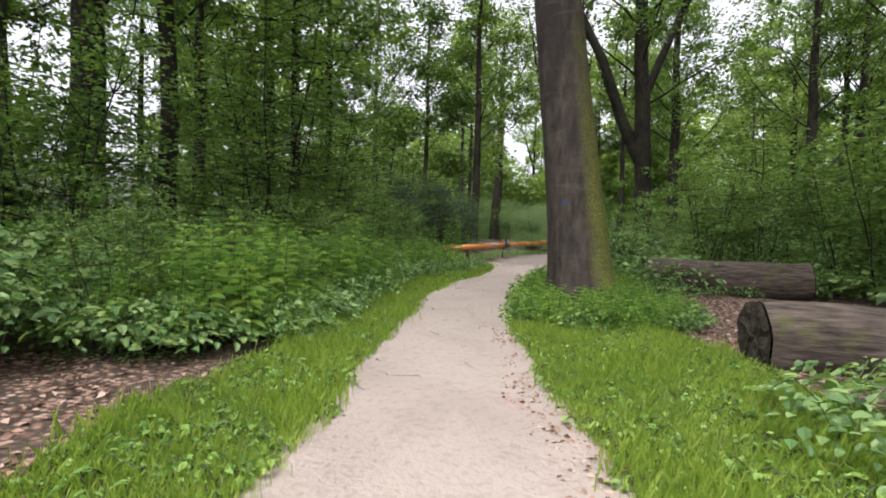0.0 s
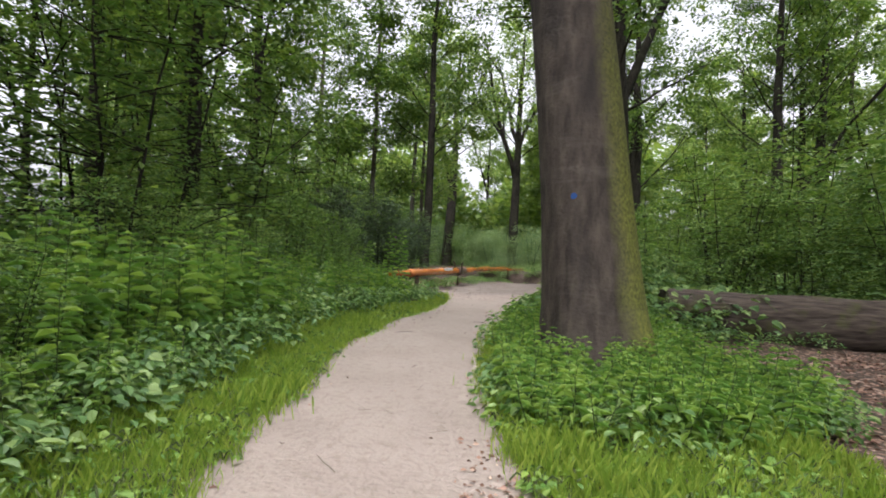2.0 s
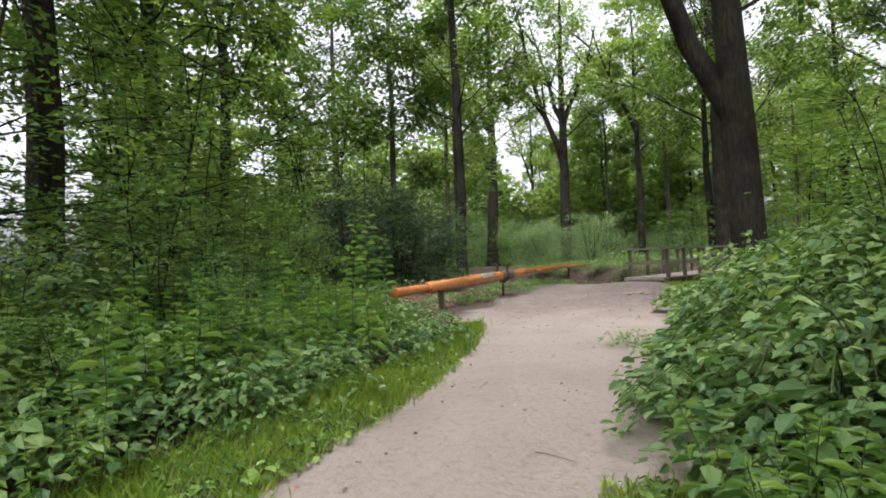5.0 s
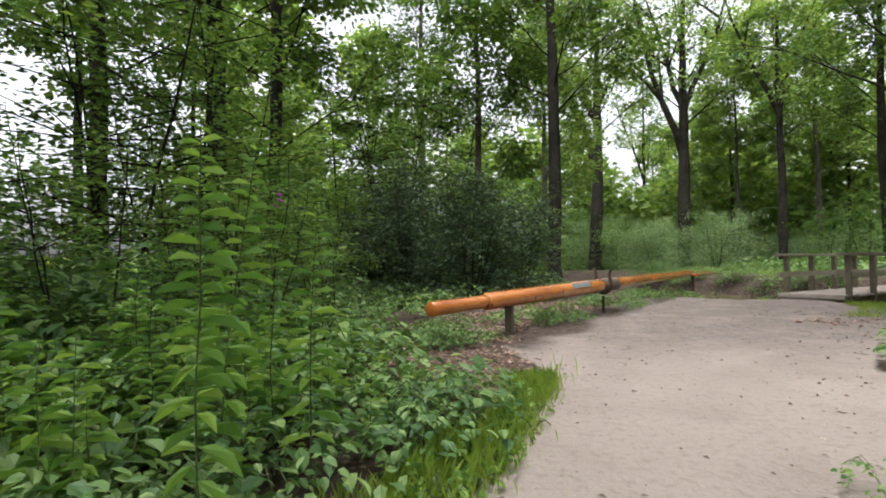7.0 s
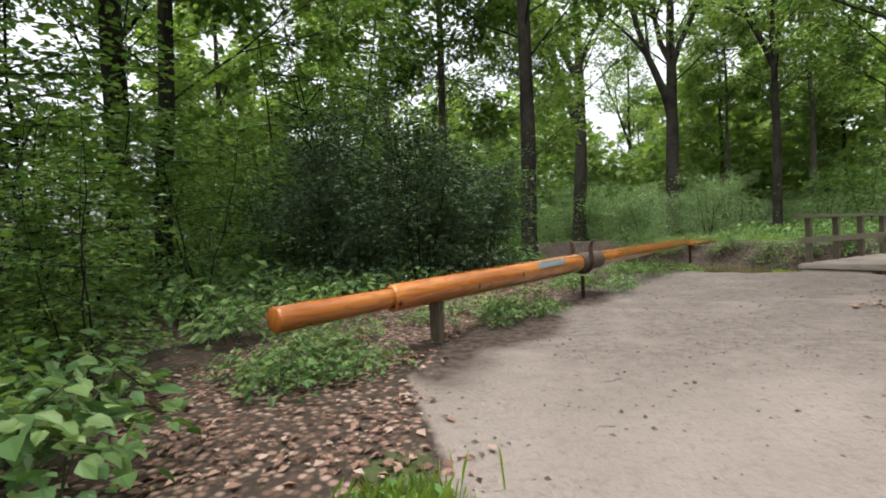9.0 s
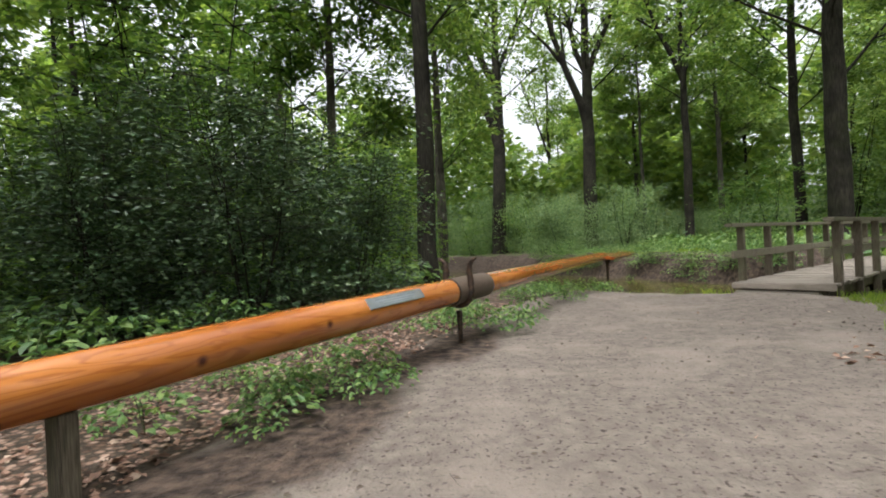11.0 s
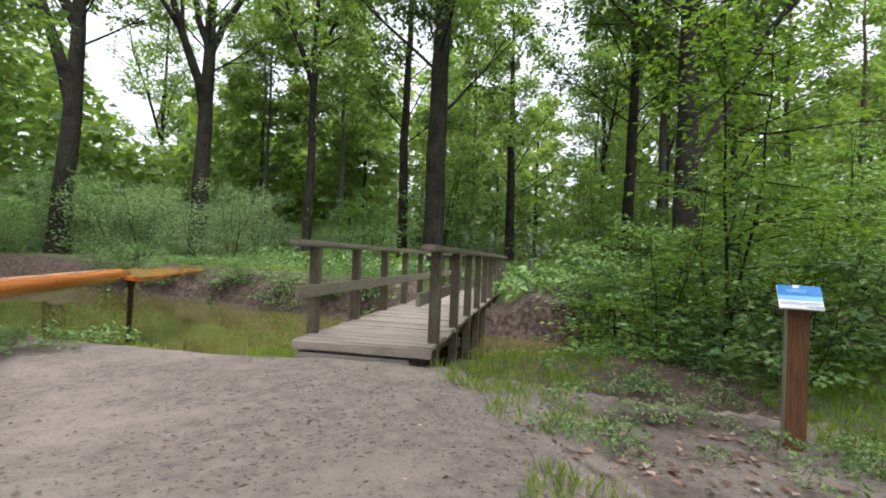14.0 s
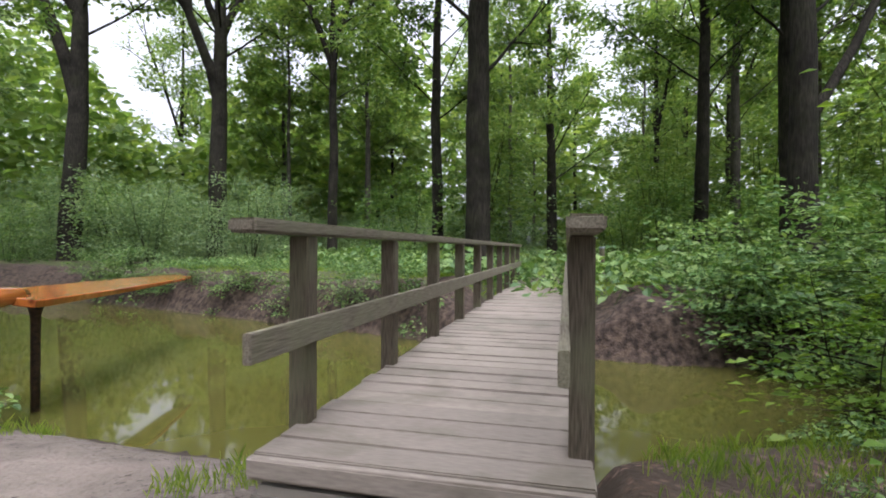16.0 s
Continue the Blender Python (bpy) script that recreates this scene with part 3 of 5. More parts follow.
for sg in (-1, 1):
    arc = [(6.66, sg * 0.19 * math.sin(a), cz - 0.19 * math.cos(a)) for a in np.linspace(0, math.pi * 0.55, 10)]
    arc += [(6.66, sg * 0.185, cz + 0.14), (6.66, sg * 0.17, cz + 0.25), (6.66, sg * 0.185, cz + 0.34), (6.66, sg * 0.225, cz + 0.4), (6.66, sg * 0.28, cz + 0.42)]
    r = [0.046] * 8 + [0.046, 0.045, 0.044, 0.042, 0.036, 0.026, 0.01]
    part("iron_hook", raw_mesh("iron_hook", *tube(arc, r, 8), [M_IRON], smooth=True), None, pole, "curled iron hook")
part("iron_leg", raw_mesh("iron_leg", *tube([(15.9, 0, -1.1), (15.9, 0, 0.3), (15.9, 0, 0.55), (15.9, 0, 0.64), (15.9, 0, 0.7)], [0.045, 0.045, 0.05, 0.075, 0.12], 10), [M_IRON], smooth=True), None, pole)

# ---------------------------------------------------------------- information sign
sg_ = empty("information_sign", pose(10.85, 21.95, hz(10.85, 21.95) - 0.02, 0, 0, -62), "blue and white information panel on a brown wooden post", "sign")
part("sign_post", box(0.15, 0.12, 1.5, (0, 0, 0.475), 0.006), M_SIGNPOST, sg_)
part("post_strip", box(0.012, 0.1, 1.12, (-0.082, 0, 0.62), 0.002), plain("pale_edge", (0.3, 0.27, 0.2), 0.8), sg_, "pale edge of the post")
pan = part("panel", box(0.31, 0.02, 0.24, (0, 0, 0), 0.003), M_WHITE, sg_, "sloping printed panel")
pan.location, pan.rotation_euler = (0, -0.05, 1.28), (radians(-40), 0, 0)
part("blue_field", box(0.306, 0.002, 0.105, (0, -0.0115, 0.066), 0), M_BLUE, pan)
part("pale_field", box(0.306, 0.002, 0.045, (0, -0.0115, -0.01), 0), M_SKYBLUE, pan)
part("emblem", box(0.045, 0.002, 0.03, (-0.02, -0.0135, 0.108), 0), M_WHITE, pan)
for zz, ln, xx in ((0.068, 0.15, -0.02), (0.05, 0.13, -0.02)):
    part("title_bar", box(ln, 0.002, 0.009, (xx, -0.0135, zz), 0), M_SKYBLUE, pan)
for zz, ln, xx in ((-0.06, 0.28, 0), (-0.075, 0.26, -0.01)):
    part("text_bar", box(ln, 0.002, 0.005, (xx, -0.0115, zz), 0), M_GREYPRINT, pan)
for xx, ln in ((0.06, 0.05), (0.12, 0.06)):
    part("logo_bar", box(ln, 0.002, 0.014, (xx, -0.0115, -0.1), 0), M_GREYPRINT, pan)

# small marker post across the bridge
mk = empty("marker_post", pose(20.5, 33.7, hz(20.5, 33.7)), "short dark wooden marker post beside the far path", "post")
part("post", box(0.13, 0.13, 1.2, (0, 0, 0.4), 0.01), M_POST, mk)
part("cap", box(0.14, 0.14, 0.06, (0, 0, 1.02), 0.01), M_GREYPRINT, mk)

bench = empty("bench", pose(25.0, 39.6, hz(25.0, 39.6), 0, 0, -30), "small dark wooden bench beside the far path", "bench")
part("seat", box(1.5, 0.35, 0.06, (0, 0, 0.45), 0.008), M_POST, bench)
for x in (-0.55, 0.55):
    part("leg", box(0.1, 0.3, 0.6, (x, 0, 0.13), 0.008), M_POST, bench)

# ---------------------------------------------------------------- logs


def log(name, a, b, r, label, seed):
    a, b = np.array(a, float), np.array(b, float)
    rr = np.random.default_rng(seed)
    L = np.linalg.norm(b - a)
    prof = np.linspace(0, 1, 22)
    V, F = tube([(L * p, 0.03 * math.sin(p * 5), 0.02 * math.sin(p * 7)) for p in prof], [r * (1 + 0.04 * math.sin(9 * p + seed)) for p in prof], 28, cap=False)
    ang = np.arctan2(V[:, 2], V[:, 1])
    V[:, 1:] *= (1 + 0.05 * np.sin(3 * ang + seed) + 0.03 * np.sin(7 * ang + 4 * V[:, 0]))[:, None] * (1 + rr.normal(0, 0.008, len(V)))[:, None]
    e = empty(name, look(a, b), label, "log", "fallen logs")
    d = b - a
    yaw = math.atan2(d[1], d[0])
    e.matrix_basis = pose(*a, 0, -math.degrees(math.atan2(d[2], math.hypot(d[0], d[1]))), math.degrees(yaw))
    part("bark", raw_mesh("bark", V, F, [M_LOG], smooth=True), None, e)
    for end in (0, 21):
        ring = V[end * 28:(end + 1) * 28]
        c = ring.mean(0)
        W, G = [], []
        for q, f in enumerate((0.985, 0.7, 0.4, 0.15)):
            W.append(c + (ring - c) * f + rr.normal(0, 0.012 if q else 0.002, (28, 3)) + [(-0.02 if end == 0 else 0.02), 0, 0])
        W = np.vstack(W)
        for q in range(3):
            for w in range(28):
                G.append([q * 28 + w, q * 28 + (w + 1) % 28, (q + 1) * 28 + (w + 1) % 28, (q + 1) * 28 + w])
        for w in range(0, 26, 2):
            G.append([84, 84 + w + 1, 84 + w + 2, 84 + (w + 3) % 28])
        part("cut_face", raw_mesh("cut_face", W, G, [M_LOGEND]), None, e, "dark decayed end grain")
    return e


log("log", (3.2, 1.0, 0.26), (6.4, 0.3, 0.26), 0.41, "thick decaying log with dark cut end on leaf litter", 1)
log("log", (4.65, 7.8, 0.4), (7.9, 6.75, 0.42), 0.41, "mossy fallen log with peeling bark beside brambles", 2)

# ---------------------------------------------------------------- trees


def wobbly(a, b, n, amp, r):
    t = np.linspace(0, 1, n)[:, None]
    w = np.cumsum(r.normal(0, amp, (n, 3)), 0)
    w -= w[0] + (w[-1] - w[0]) * t * 0.5
    return np.asarray(a) + (np.asarray(b) - np.asarray(a)) * t + w


def tree_parts(seed, tall, dia, bare, spread, n_limb=16, n_leaf=6000, leaf=0.14, lean=(0, 0), forks=(), flare=1.35, sides=12, droop=0.25, twigs=True):
    """Meshes of a woodland tree: trunk, boughs, crown. forks: (height, way in degrees, steepness, width share)."""
    r = np.random.default_rng(seed)
    top = np.array([lean[0] * tall, lean[1] * tall, tall])
    P = wobbly((0, 0, -0.4), top, 16, 0.05, r)
    f = np.linspace(0, 1, 16)
    R = dia / 2 * np.clip(1.0 - 0.85 * f ** 1.3, 0.06, 1)
    R[0] *= flare
    P0 = np.array([P[0], P[0] * 0.9 + P[1] * 0.1 + [0, 0, 0.25], P[0] * 0.6 + P[1] * 0.4])
    P = np.vstack([P0, P[1:]])
    R = np.concatenate([[R[0] * 1.05, dia / 2 * (1 + (flare - 1) * 0.55), dia / 2 * (1 + (flare - 1) * 0.12)], R[1:]])
    trunk = tube(P, R, sides)
    boughs, tips = [], []

    def limb(start, way, length, rad, depth):
        end = start + way * length
        n = (6, 4, 3)[depth]
        Q = wobbly(start, end, n, 0.06 * length / 4, r)
        Q[:, 2] += np.linspace(0, 1, n) ** 2 * (-droop if depth else 0.25) * length * 0.35
        if depth < 2 or twigs:
            boughs.append(tube(Q, rad * np.linspace(1, 0.25, n), (6, 4, 3)[depth], cap=False))
        if depth < 2:
            for q in range(4 if depth == 0 else 3):
                m = r.uniform(0.35, 1.0)
                s = Q[min(int(m * (n - 1)), n - 1)]
                w = unit(way + r.normal(0, 0.55, 3) * [1, 1, 0.5])
                limb(s, w, length * r.uniform(0.35, 0.6), rad * 0.45, depth + 1)
        else:
            tips.append((Q[1], Q[-1]))
        if depth == 1:
            tips.append((Q[1], Q[-1]))
        if depth == 0:
            tips.append((Q[2], Q[-1]))

    for hgt, deg, steep, share in forks:
        i = np.interp(hgt, P[:, 2], np.arange(len(P)))
        s = P[int(i)] + (P[min(int(i) + 1, len(P) - 1)] - P[int(i)]) * (i % 1)
        w = unit(np.array([math.cos(radians(deg)) * math.cos(radians(steep)), math.sin(radians(deg)) * math.cos(radians(steep)), math.sin(radians(steep))]))
        limb(s, w, (tall - hgt) * 0.75, dia * share / 2, 0)
    for q in range(n_limb):
        hgt = bare + (tall - bare) * (q + r.uniform(0, 1)) / n_limb * 0.97
        i = np.interp(hgt, P[:, 2], np.arange(len(P)))
        s = P[int(i)] + (P[min(int(i) + 1, len(P) - 1)] - P[int(i)]) * (i % 1)
        az = q * 2.4 + r.uniform(-0.5, 0.5)
        up = 0.75 + 0.8 * (hgt - bare) / (tall - bare) + r.uniform(-0.2, 0.25)
        w = unit(np.array([math.cos(az), math.sin(az), up]))
        limb(s, w, spread * r.uniform(0.6, 1.1) * (1 - 0.45 * (hgt - bare) / (tall - bare)), max(0.02, np.interp(hgt, P[:, 2], R) * 0.2), 0)
    A = np.array([t[0] for t in tips])
    B = np.array([t[1] for t in tips])
    pick = r.integers(0, len(A), n_leaf)
    t = r.uniform(0.1, 1.1, (n_leaf, 1))
    C = A[pick] + (B[pick] - A[pick]) * t
    side = r.normal(0, 1, (n_leaf, 3)) * [1, 1, 0.35]
    C = C + side * 0.42
    C[:, 2] -= np.abs(r.normal(0, 0.12, n_leaf))
    D = unit((B - A)[pick] * 0.5 + side * 0.6 + [0, 0, -0.25])
    N = unit(r.normal(0, 0.45, (n_leaf, 3)) + [0, 0, 1])
    crown = leaves(C, D, N, leaf * r.uniform(0.65, 1.3, n_leaf), 0.72)
    return join([trunk] + boughs), crown


def tree(name, at, label, parts_, bark, foliage, turn=0.0, size=1.0, group="", category="tree"):
    e = empty(name, Matrix.Translation((at[0], at[1], hz(*at))) @ pose(0, 0, 0, 0, 0, turn) @ Matrix.Scale(size, 4), label, category, group)
    part("trunk", raw_mesh("trunk", *parts_[0], [bark], smooth=True), None, e)
    part("crown", raw_mesh("crown", *parts_[1], [foliage]), None, e)
    return e


# the big beech beside the path, its own shape
def big_beech():
    r = np.random.default_rng(3)
    zs = np.array([-0.3, 0.0, 0.15, 0.35, 0.6, 0.9, 1.4, 2.0, 3.0, 4.5, 6.5, 9, 12, 16, 20, 24])
    rad = np.array([0.8, 0.72, 0.68, 0.64, 0.61, 0.59, 0.565, 0.54, 0.51, 0.48, 0.45, 0.41, 0.36, 0.28, 0.18, 0.06])
    sides = 40
    ang = np.linspace(0, 2 * np.pi, sides, endpoint=False)
    V = []
    for z, q in zip(zs, rad):
        fl = np.exp(-max(z, 0) / 0.7)
        rr = q * (1 + 0.10 * fl * np.sin(5 * ang + 0.8) + 0.16 * fl * np.maximum(0, np.cos(ang + 0.6)) + 0.02 * np.sin(3 * ang + z))
        cx, cy = -0.11 * z, 0.02 * z
        V.append(np.stack([cx + rr * np.cos(ang), cy + rr * np.sin(ang), np.full(sides, z)], -1))
    V = np.vstack(V)
    n = len(zs)
    i, j = np.meshgrid(np.arange(n - 1), np.arange(sides), indexing="ij")
    F = np.stack([i * sides + j, i * sides + (j + 1) % sides, (i + 1) * sides + (j + 1) % sides, (i + 1) * sides + j], -1).reshape(-1, 4)
    a2 = np.tile(ang, n)
    moss = np.clip(np.cos(a2 + 0.25) * 1.7 - 0.25, 0, 1) * np.clip(1.3 - V[:, 2] / 6, 0.15, 1)
    e = empty("beech_tree", pose(2.46, 5.3, 0), "large grey-brown beech trunk with green moss on one flank", "tree")
    part("trunk", raw_mesh("trunk", V, F, [M_BEECH], smooth=True, attrs={"moss": moss}), None, e)
    bough, crown = tree_parts(33, 24, 0.6, 7.5, 6.5, 18, 8000, 0.16, (-0.11, 0.02), flare=1.0)
    part("bough", raw_mesh("bough", *bough, [M_BARK_GREY], smooth=True), None, e)
    part("crown", raw_mesh("crown", *crown, [M_LEAF]), None, e)
    dot = bmesh.new()
    bmesh.ops.create_circle(dot, cap_ends=True, radius=0.036, segments=14)
    ext = bmesh.ops.extrude_face_region(dot, geom=dot.faces[:])
    bmesh.ops.translate(dot, vec=(0, 0, 0.006), verts=[v for v in ext["geom"] if isinstance(v, bmesh.types.BMVert)])
    for v in dot.verts:
        v.co.xy *= random.uniform(0.85, 1.15)
    d = part("paint_mark", dot, M_BLUEDOT, e, "faded blue paint mark")
    way = Vector((-0.56, -0.83, 0)).normalized()
    d.matrix_basis = Matrix.Translation(Vector((-0.213, 0.04, 1.94)) + way * 0.553) @ way.to_track_quat("Z", "Y").to_matrix().to_4x4()



big_beech()

# trees that stand out: place, breadth, height, bare height, spread, lean, forks, bark
KNOWN = [
    ((8.75, 18.6), 0.85, 23, 8, 6, (-0.035, 0.0), ((4.4, 172, 64, 0.72), (7.5, 20, 62, 0.5)), M_BARK, 21),
    ((1.7, 31.7), 0.62, 24, 8, 5, (0.004, 0), (), M_BARK, 23),
    ((13.9, 60.5), 1.3, 30, 16, 7, (0.015, 0), ((10.5, 195, 74, 0.62), (15, 10, 68, 0.5), (15.5, 170, 72, 0.45)), M_BARK, 24),
    ((5.9, 61.5), 1.35, 28, 16, 7, (0.02, 0), ((9.5, 190, 72, 0.72), (15, 175, 66, 0.6), (16.5, 20, 62, 0.5)), M_BARK, 25),
    ((20.5, 56.2), 0.72, 27, 12, 6, (0, 0), ((13, 190, 66, 0.6), (15, 10, 66, 0.5)), M_BARK, 26),
    ((20.7, 66.5), 0.42, 25, 14, 4, (0, 0), (), M_BARK_GREY, 45),
    ((21.5, 44.4), 0.6, 23, 8, 5, (0.01, 0), (), M_BARK, 27),
    ((18.5, 37.4), 0.92, 27, 8, 6, (-0.012, 0), (), M_BARK, 28),
    ((40.0, 54.1), 1.0, 26, 8, 6, (-0.03, 0), (), M_BARK, 29),
    ((24.1, 29.5), 0.78, 25, 8, 6, (0, 0), ((4.2, -20, 55, 0.4),), M_BARK, 30),
    ((29.1, 31.7), 0.8, 25, 9, 6, (0.02, 0), (), M_BARK, 31),
    ((-15, 24.6), 0.75, 24, 9, 5, (0, 0), (), M_BARK, 32),
    ((-21.5, 29.5), 0.5, 22, 10, 4, (0, 0), (), M_BARK, 34),
    ((-11.8, 27), 0.9, 24, 9, 6, (0, 0), (), M_BARK, 35),
    ((-6.1, 14.3), 0.42, 20, 7, 4, (0, 0), (), M_BARK, 36),
    ((-12.5, 12.4), 1.2, 25, 8, 6, (0, 0), (), M_BARK, 37),
    ((-7.5, 8.3), 0.48, 21, 7, 4, (-0.01, 0), (), M_BARK, 38),
    ((-7.6, 44.5), 0.7, 24, 10, 5, (0, 0), ((13, 20, 60, 0.5),), M_BARK_GREY, 39),
    ((1.1, 52), 0.6, 23, 9, 5, (0, 0), (), M_BARK_GREY, 40),
    ((31.5, 36.6), 0.7, 24, 9, 5, (0, 0), (), M_BARK, 41),
    ((26.0, 62), 0.55, 24, 10, 5, (0, 0), (), M_BARK_GREY, 43),
    ((14.5, 11.5), 0.5, 22, 8, 5, (0, 0), (), M_BARK, 44),
]
taken = [(2.33, 5.3, 3.0)]
for (x, y), dia, tall, bare, spread, lean, forks, bark, seed in KNOWN:
    # Distant crowns take the pale leaf that has backlight and haze painted in.
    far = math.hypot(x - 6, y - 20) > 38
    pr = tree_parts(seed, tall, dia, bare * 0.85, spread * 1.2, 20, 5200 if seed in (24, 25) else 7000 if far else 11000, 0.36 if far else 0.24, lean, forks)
    tree("tree", (x, y), "tall dark woodland tree trunk with high leafy crown" if bark is M_BARK else "grey-green woodland tree with forked leafy crown", pr, bark, M_LEAF_FAR_LIT if far else M_LEAF, group="woodland trees")
    taken.append((x, y, 2.2))

# the rest of the wood, from a few grown forms
FORMS = []
for q in range(5):
    pr = tree_parts(60 + q, 22 + q, 0.36 + 0.07 * q, 3.8 + q * 0.5, 5.2 + 0.3 * q, 19, 11000, 0.26, forks=((9, 40 * q, 65, 0.5),) if q % 2 else ())
    FORMS.append([raw_mesh("trunk", *pr[0], [M_BARK if q % 3 else M_BARK_GREY], smooth=True), raw_mesh("crown", *pr[1], [M_LEAF])])
# Far and high forms wear leaves whose colour is lightened for distance haze.
FAR_FORMS = []
for q in range(4):
    pr = tree_parts(80 + q, 20 + 2 * q, 0.5 + 0.06 * q, 2.0 + 0.6 * q, 6.0, 14, 3000, 0.65, sides=7, twigs=False)
    FAR_FORMS.append([raw_mesh("trunk", *pr[0], [M_BARK], smooth=True), raw_mesh("crown", *pr[1], [M_LEAF_FAR_LIT])])
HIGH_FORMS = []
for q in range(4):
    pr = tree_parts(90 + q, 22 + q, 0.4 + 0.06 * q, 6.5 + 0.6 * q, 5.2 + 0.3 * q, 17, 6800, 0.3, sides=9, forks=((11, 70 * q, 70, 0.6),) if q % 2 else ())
    HIGH_FORMS.append([raw_mesh("trunk", *pr[0], [M_BARK if q % 2 else M_BARK_GREY], smooth=True), raw_mesh("crown", *pr[1], [M_LEAF_FAR_LIT])])
r = np.random.default_rng(11)


def clear(x, y, path_gap, water_gap):
    """True where nothing tall may stand."""
    s, n = sn(x, y)
    near, far = banks(n)
    if left_edge(y) - path_gap < x < right_edge(y) + path_gap and y < 31:
        return True
    if near - water_gap < s < far + water_gap + (3 if n > 0 else 1):
        return True
    return abs(n + 0.75) < 2.5 and -8 < s < 40



def glade(x, y):
    """Open ground that shows bright between the trunks."""
    az = math.degrees(math.atan2(-(x - 1.0), y - 6.0))
    if 36 < az < 60 and math.hypot(x - 1, y - 6) > 17:
        return True
    az = math.degrees(math.atan2(x - 6.0, y - 21.0))
    return -11 < az < 7 and math.hypot(x - 6, y - 21) > 22


STANDS = ((-0.2, -4.4, 0), (0.3, 1.5, 4), (1.1, 6.7, -2), (1.6, 10.0, -11), (2.6, 15.2, -7), (4.2, 18.4, 31), (7.2, 23.0, 32))


def before_trunk(x, y, gap):
    """Open air between the path and the trunks that stand free."""
    for px, py, way in STANDS:
        az, d = math.atan2(x - px, y - py), math.hypot(x - px, y - py)
        for (tx, ty), *_ in KNOWN:
            far_az, far_d = math.atan2(tx - px, ty - py), math.hypot(tx - px, ty - py)
            if abs(math.degrees(far_az) - way) < 43 and d < far_d + 0.8 and abs(az - far_az) * d < gap:
                return True
    return False


for gx_ in np.arange(-70, 95, 8.6):
    for gy_ in np.arange(-22, 120, 8.6):
        x, y = gx_ + r.uniform(-3.8, 3.8), gy_ + r.uniform(-3.8, 3.8)
        d = math.hypot(x - 5, y - 15)
        if d > 95 or clear(x, y, 5.0, 2.5) or any(math.hypot(x - a, y - b) < c + 1.2 for a, b, c in taken):
            continue
        if y < -6 and d > 30:
            continue
        if (d > 45 and r.uniform() < 0.2) or glade(x, y):
            continue
        over = sn(x, y)[0] > 5
        if before_trunk(x, y, 1.3 if over else 0.7):
            continue
        forms = HIGH_FORMS if over and d < 70 else FORMS if d < 36 else FAR_FORMS
        f = forms[r.integers(len(forms))]
        e = empty("tree", Matrix.Translation((x, y, hz(x, y))) @ pose(0, 0, 0, 0, 0, r.uniform(0, 360)) @ Matrix.Scale(r.uniform(0.85, 1.15), 4),
                  "slender dark woodland tree with leafy crown", "tree", "woodland trees")
        for me in f:
            o = new(me.name.split(".")[0], me)
            o.parent = e

# a slender tree seen past the pole
e = empty("tree", Matrix.Translation((1.6, 42.6, hz(1.6, 42.6))), "slender dark woodland tree with leafy crown", "tree", "woodland trees")
for me in HIGH_FORMS[0]:
    o = new(me.name.split(".")[0], me)
    o.parent = e

# ---------------------------------------------------------------- saplings and shrubs


def sapling_parts(seed, tall, wide, n_leaf, leaf, stems=3, twigs=True, tilt=0.45):
    """A many-stemmed young tree with flat sprays of leaves."""
    r = np.random.default_rng(seed)
    wood, C, D = [], [], []
    for q in range(stems):
        a = r.uniform(0, 6.28)
        top = np.array([math.cos(a) * wide * 0.3, math.sin(a) * wide * 0.3, tall * r.uniform(0.75, 1.0)])
        P = wobbly((0.1 * math.cos(a), 0.1 * math.sin(a), -0.1), top, 9, 0.05, r)
        wood.append(tube(P, 0.014 * tall / 3 * np.linspace(1, 0.2, 9), 5, cap=False))
        for b in range(int(9 * tall / 3) + 4):
            f = r.uniform(0.03, 1.0)
            s = P[int(f * 8)]
            az = r.uniform(0, 6.28)
            w = np.array([math.cos(az), math.sin(az), r.uniform(0.0, 0.45)])
            ln = wide * 0.55 * r.uniform(0.5, 1.1) * (1.15 - 0.6 * f)
            Q = s + w * ln * np.linspace(0, 1, 4)[:, None] + np.array([0, 0, -0.12 * ln]) * np.linspace(0, 1, 4)[:, None] ** 2
            if twigs:
                wood.append(tube(Q[[0, 2, 3]], 0.007 * tall / 3 * np.array([1, 0.6, 0.3]), 3, cap=False))
            m = max(4, int(n_leaf / (stems * (int(9 * tall / 3) + 4))))
            t = r.uniform(0.15, 1.05, (m, 1))
            side = r.normal(0, 1, (m, 3)) * [1, 1, 0.22]
            C.append(s + w * ln * t + np.array([0, 0, -0.12 * ln]) * t ** 2 + side * 0.16 * ln)
            D.append(unit(w * 0.8 + side * 0.7 + [0, 0, -0.2]))
    C, D = np.vstack(C), np.vstack(D)
    N = unit(r.normal(0, tilt, C.shape) + [0, 0, 1])
    C[:, 2] += r.normal(0, tilt * 0.12, len(C)) * tall / 3
    return join(wood), leaves(C, D, N, leaf * r.uniform(0.6, 1.25, len(C)), 0.6)


def shrub_form(seed, tall, wide, n, leaf, foliage, stems=3, twigs=True, tilt=0.45):
    w, l = sapling_parts(seed, tall, wide, n, leaf, stems, twigs, tilt)
    return [raw_mesh("stem", *w, [M_BARK], smooth=True), raw_mesh("foliage", *l, [foliage])]


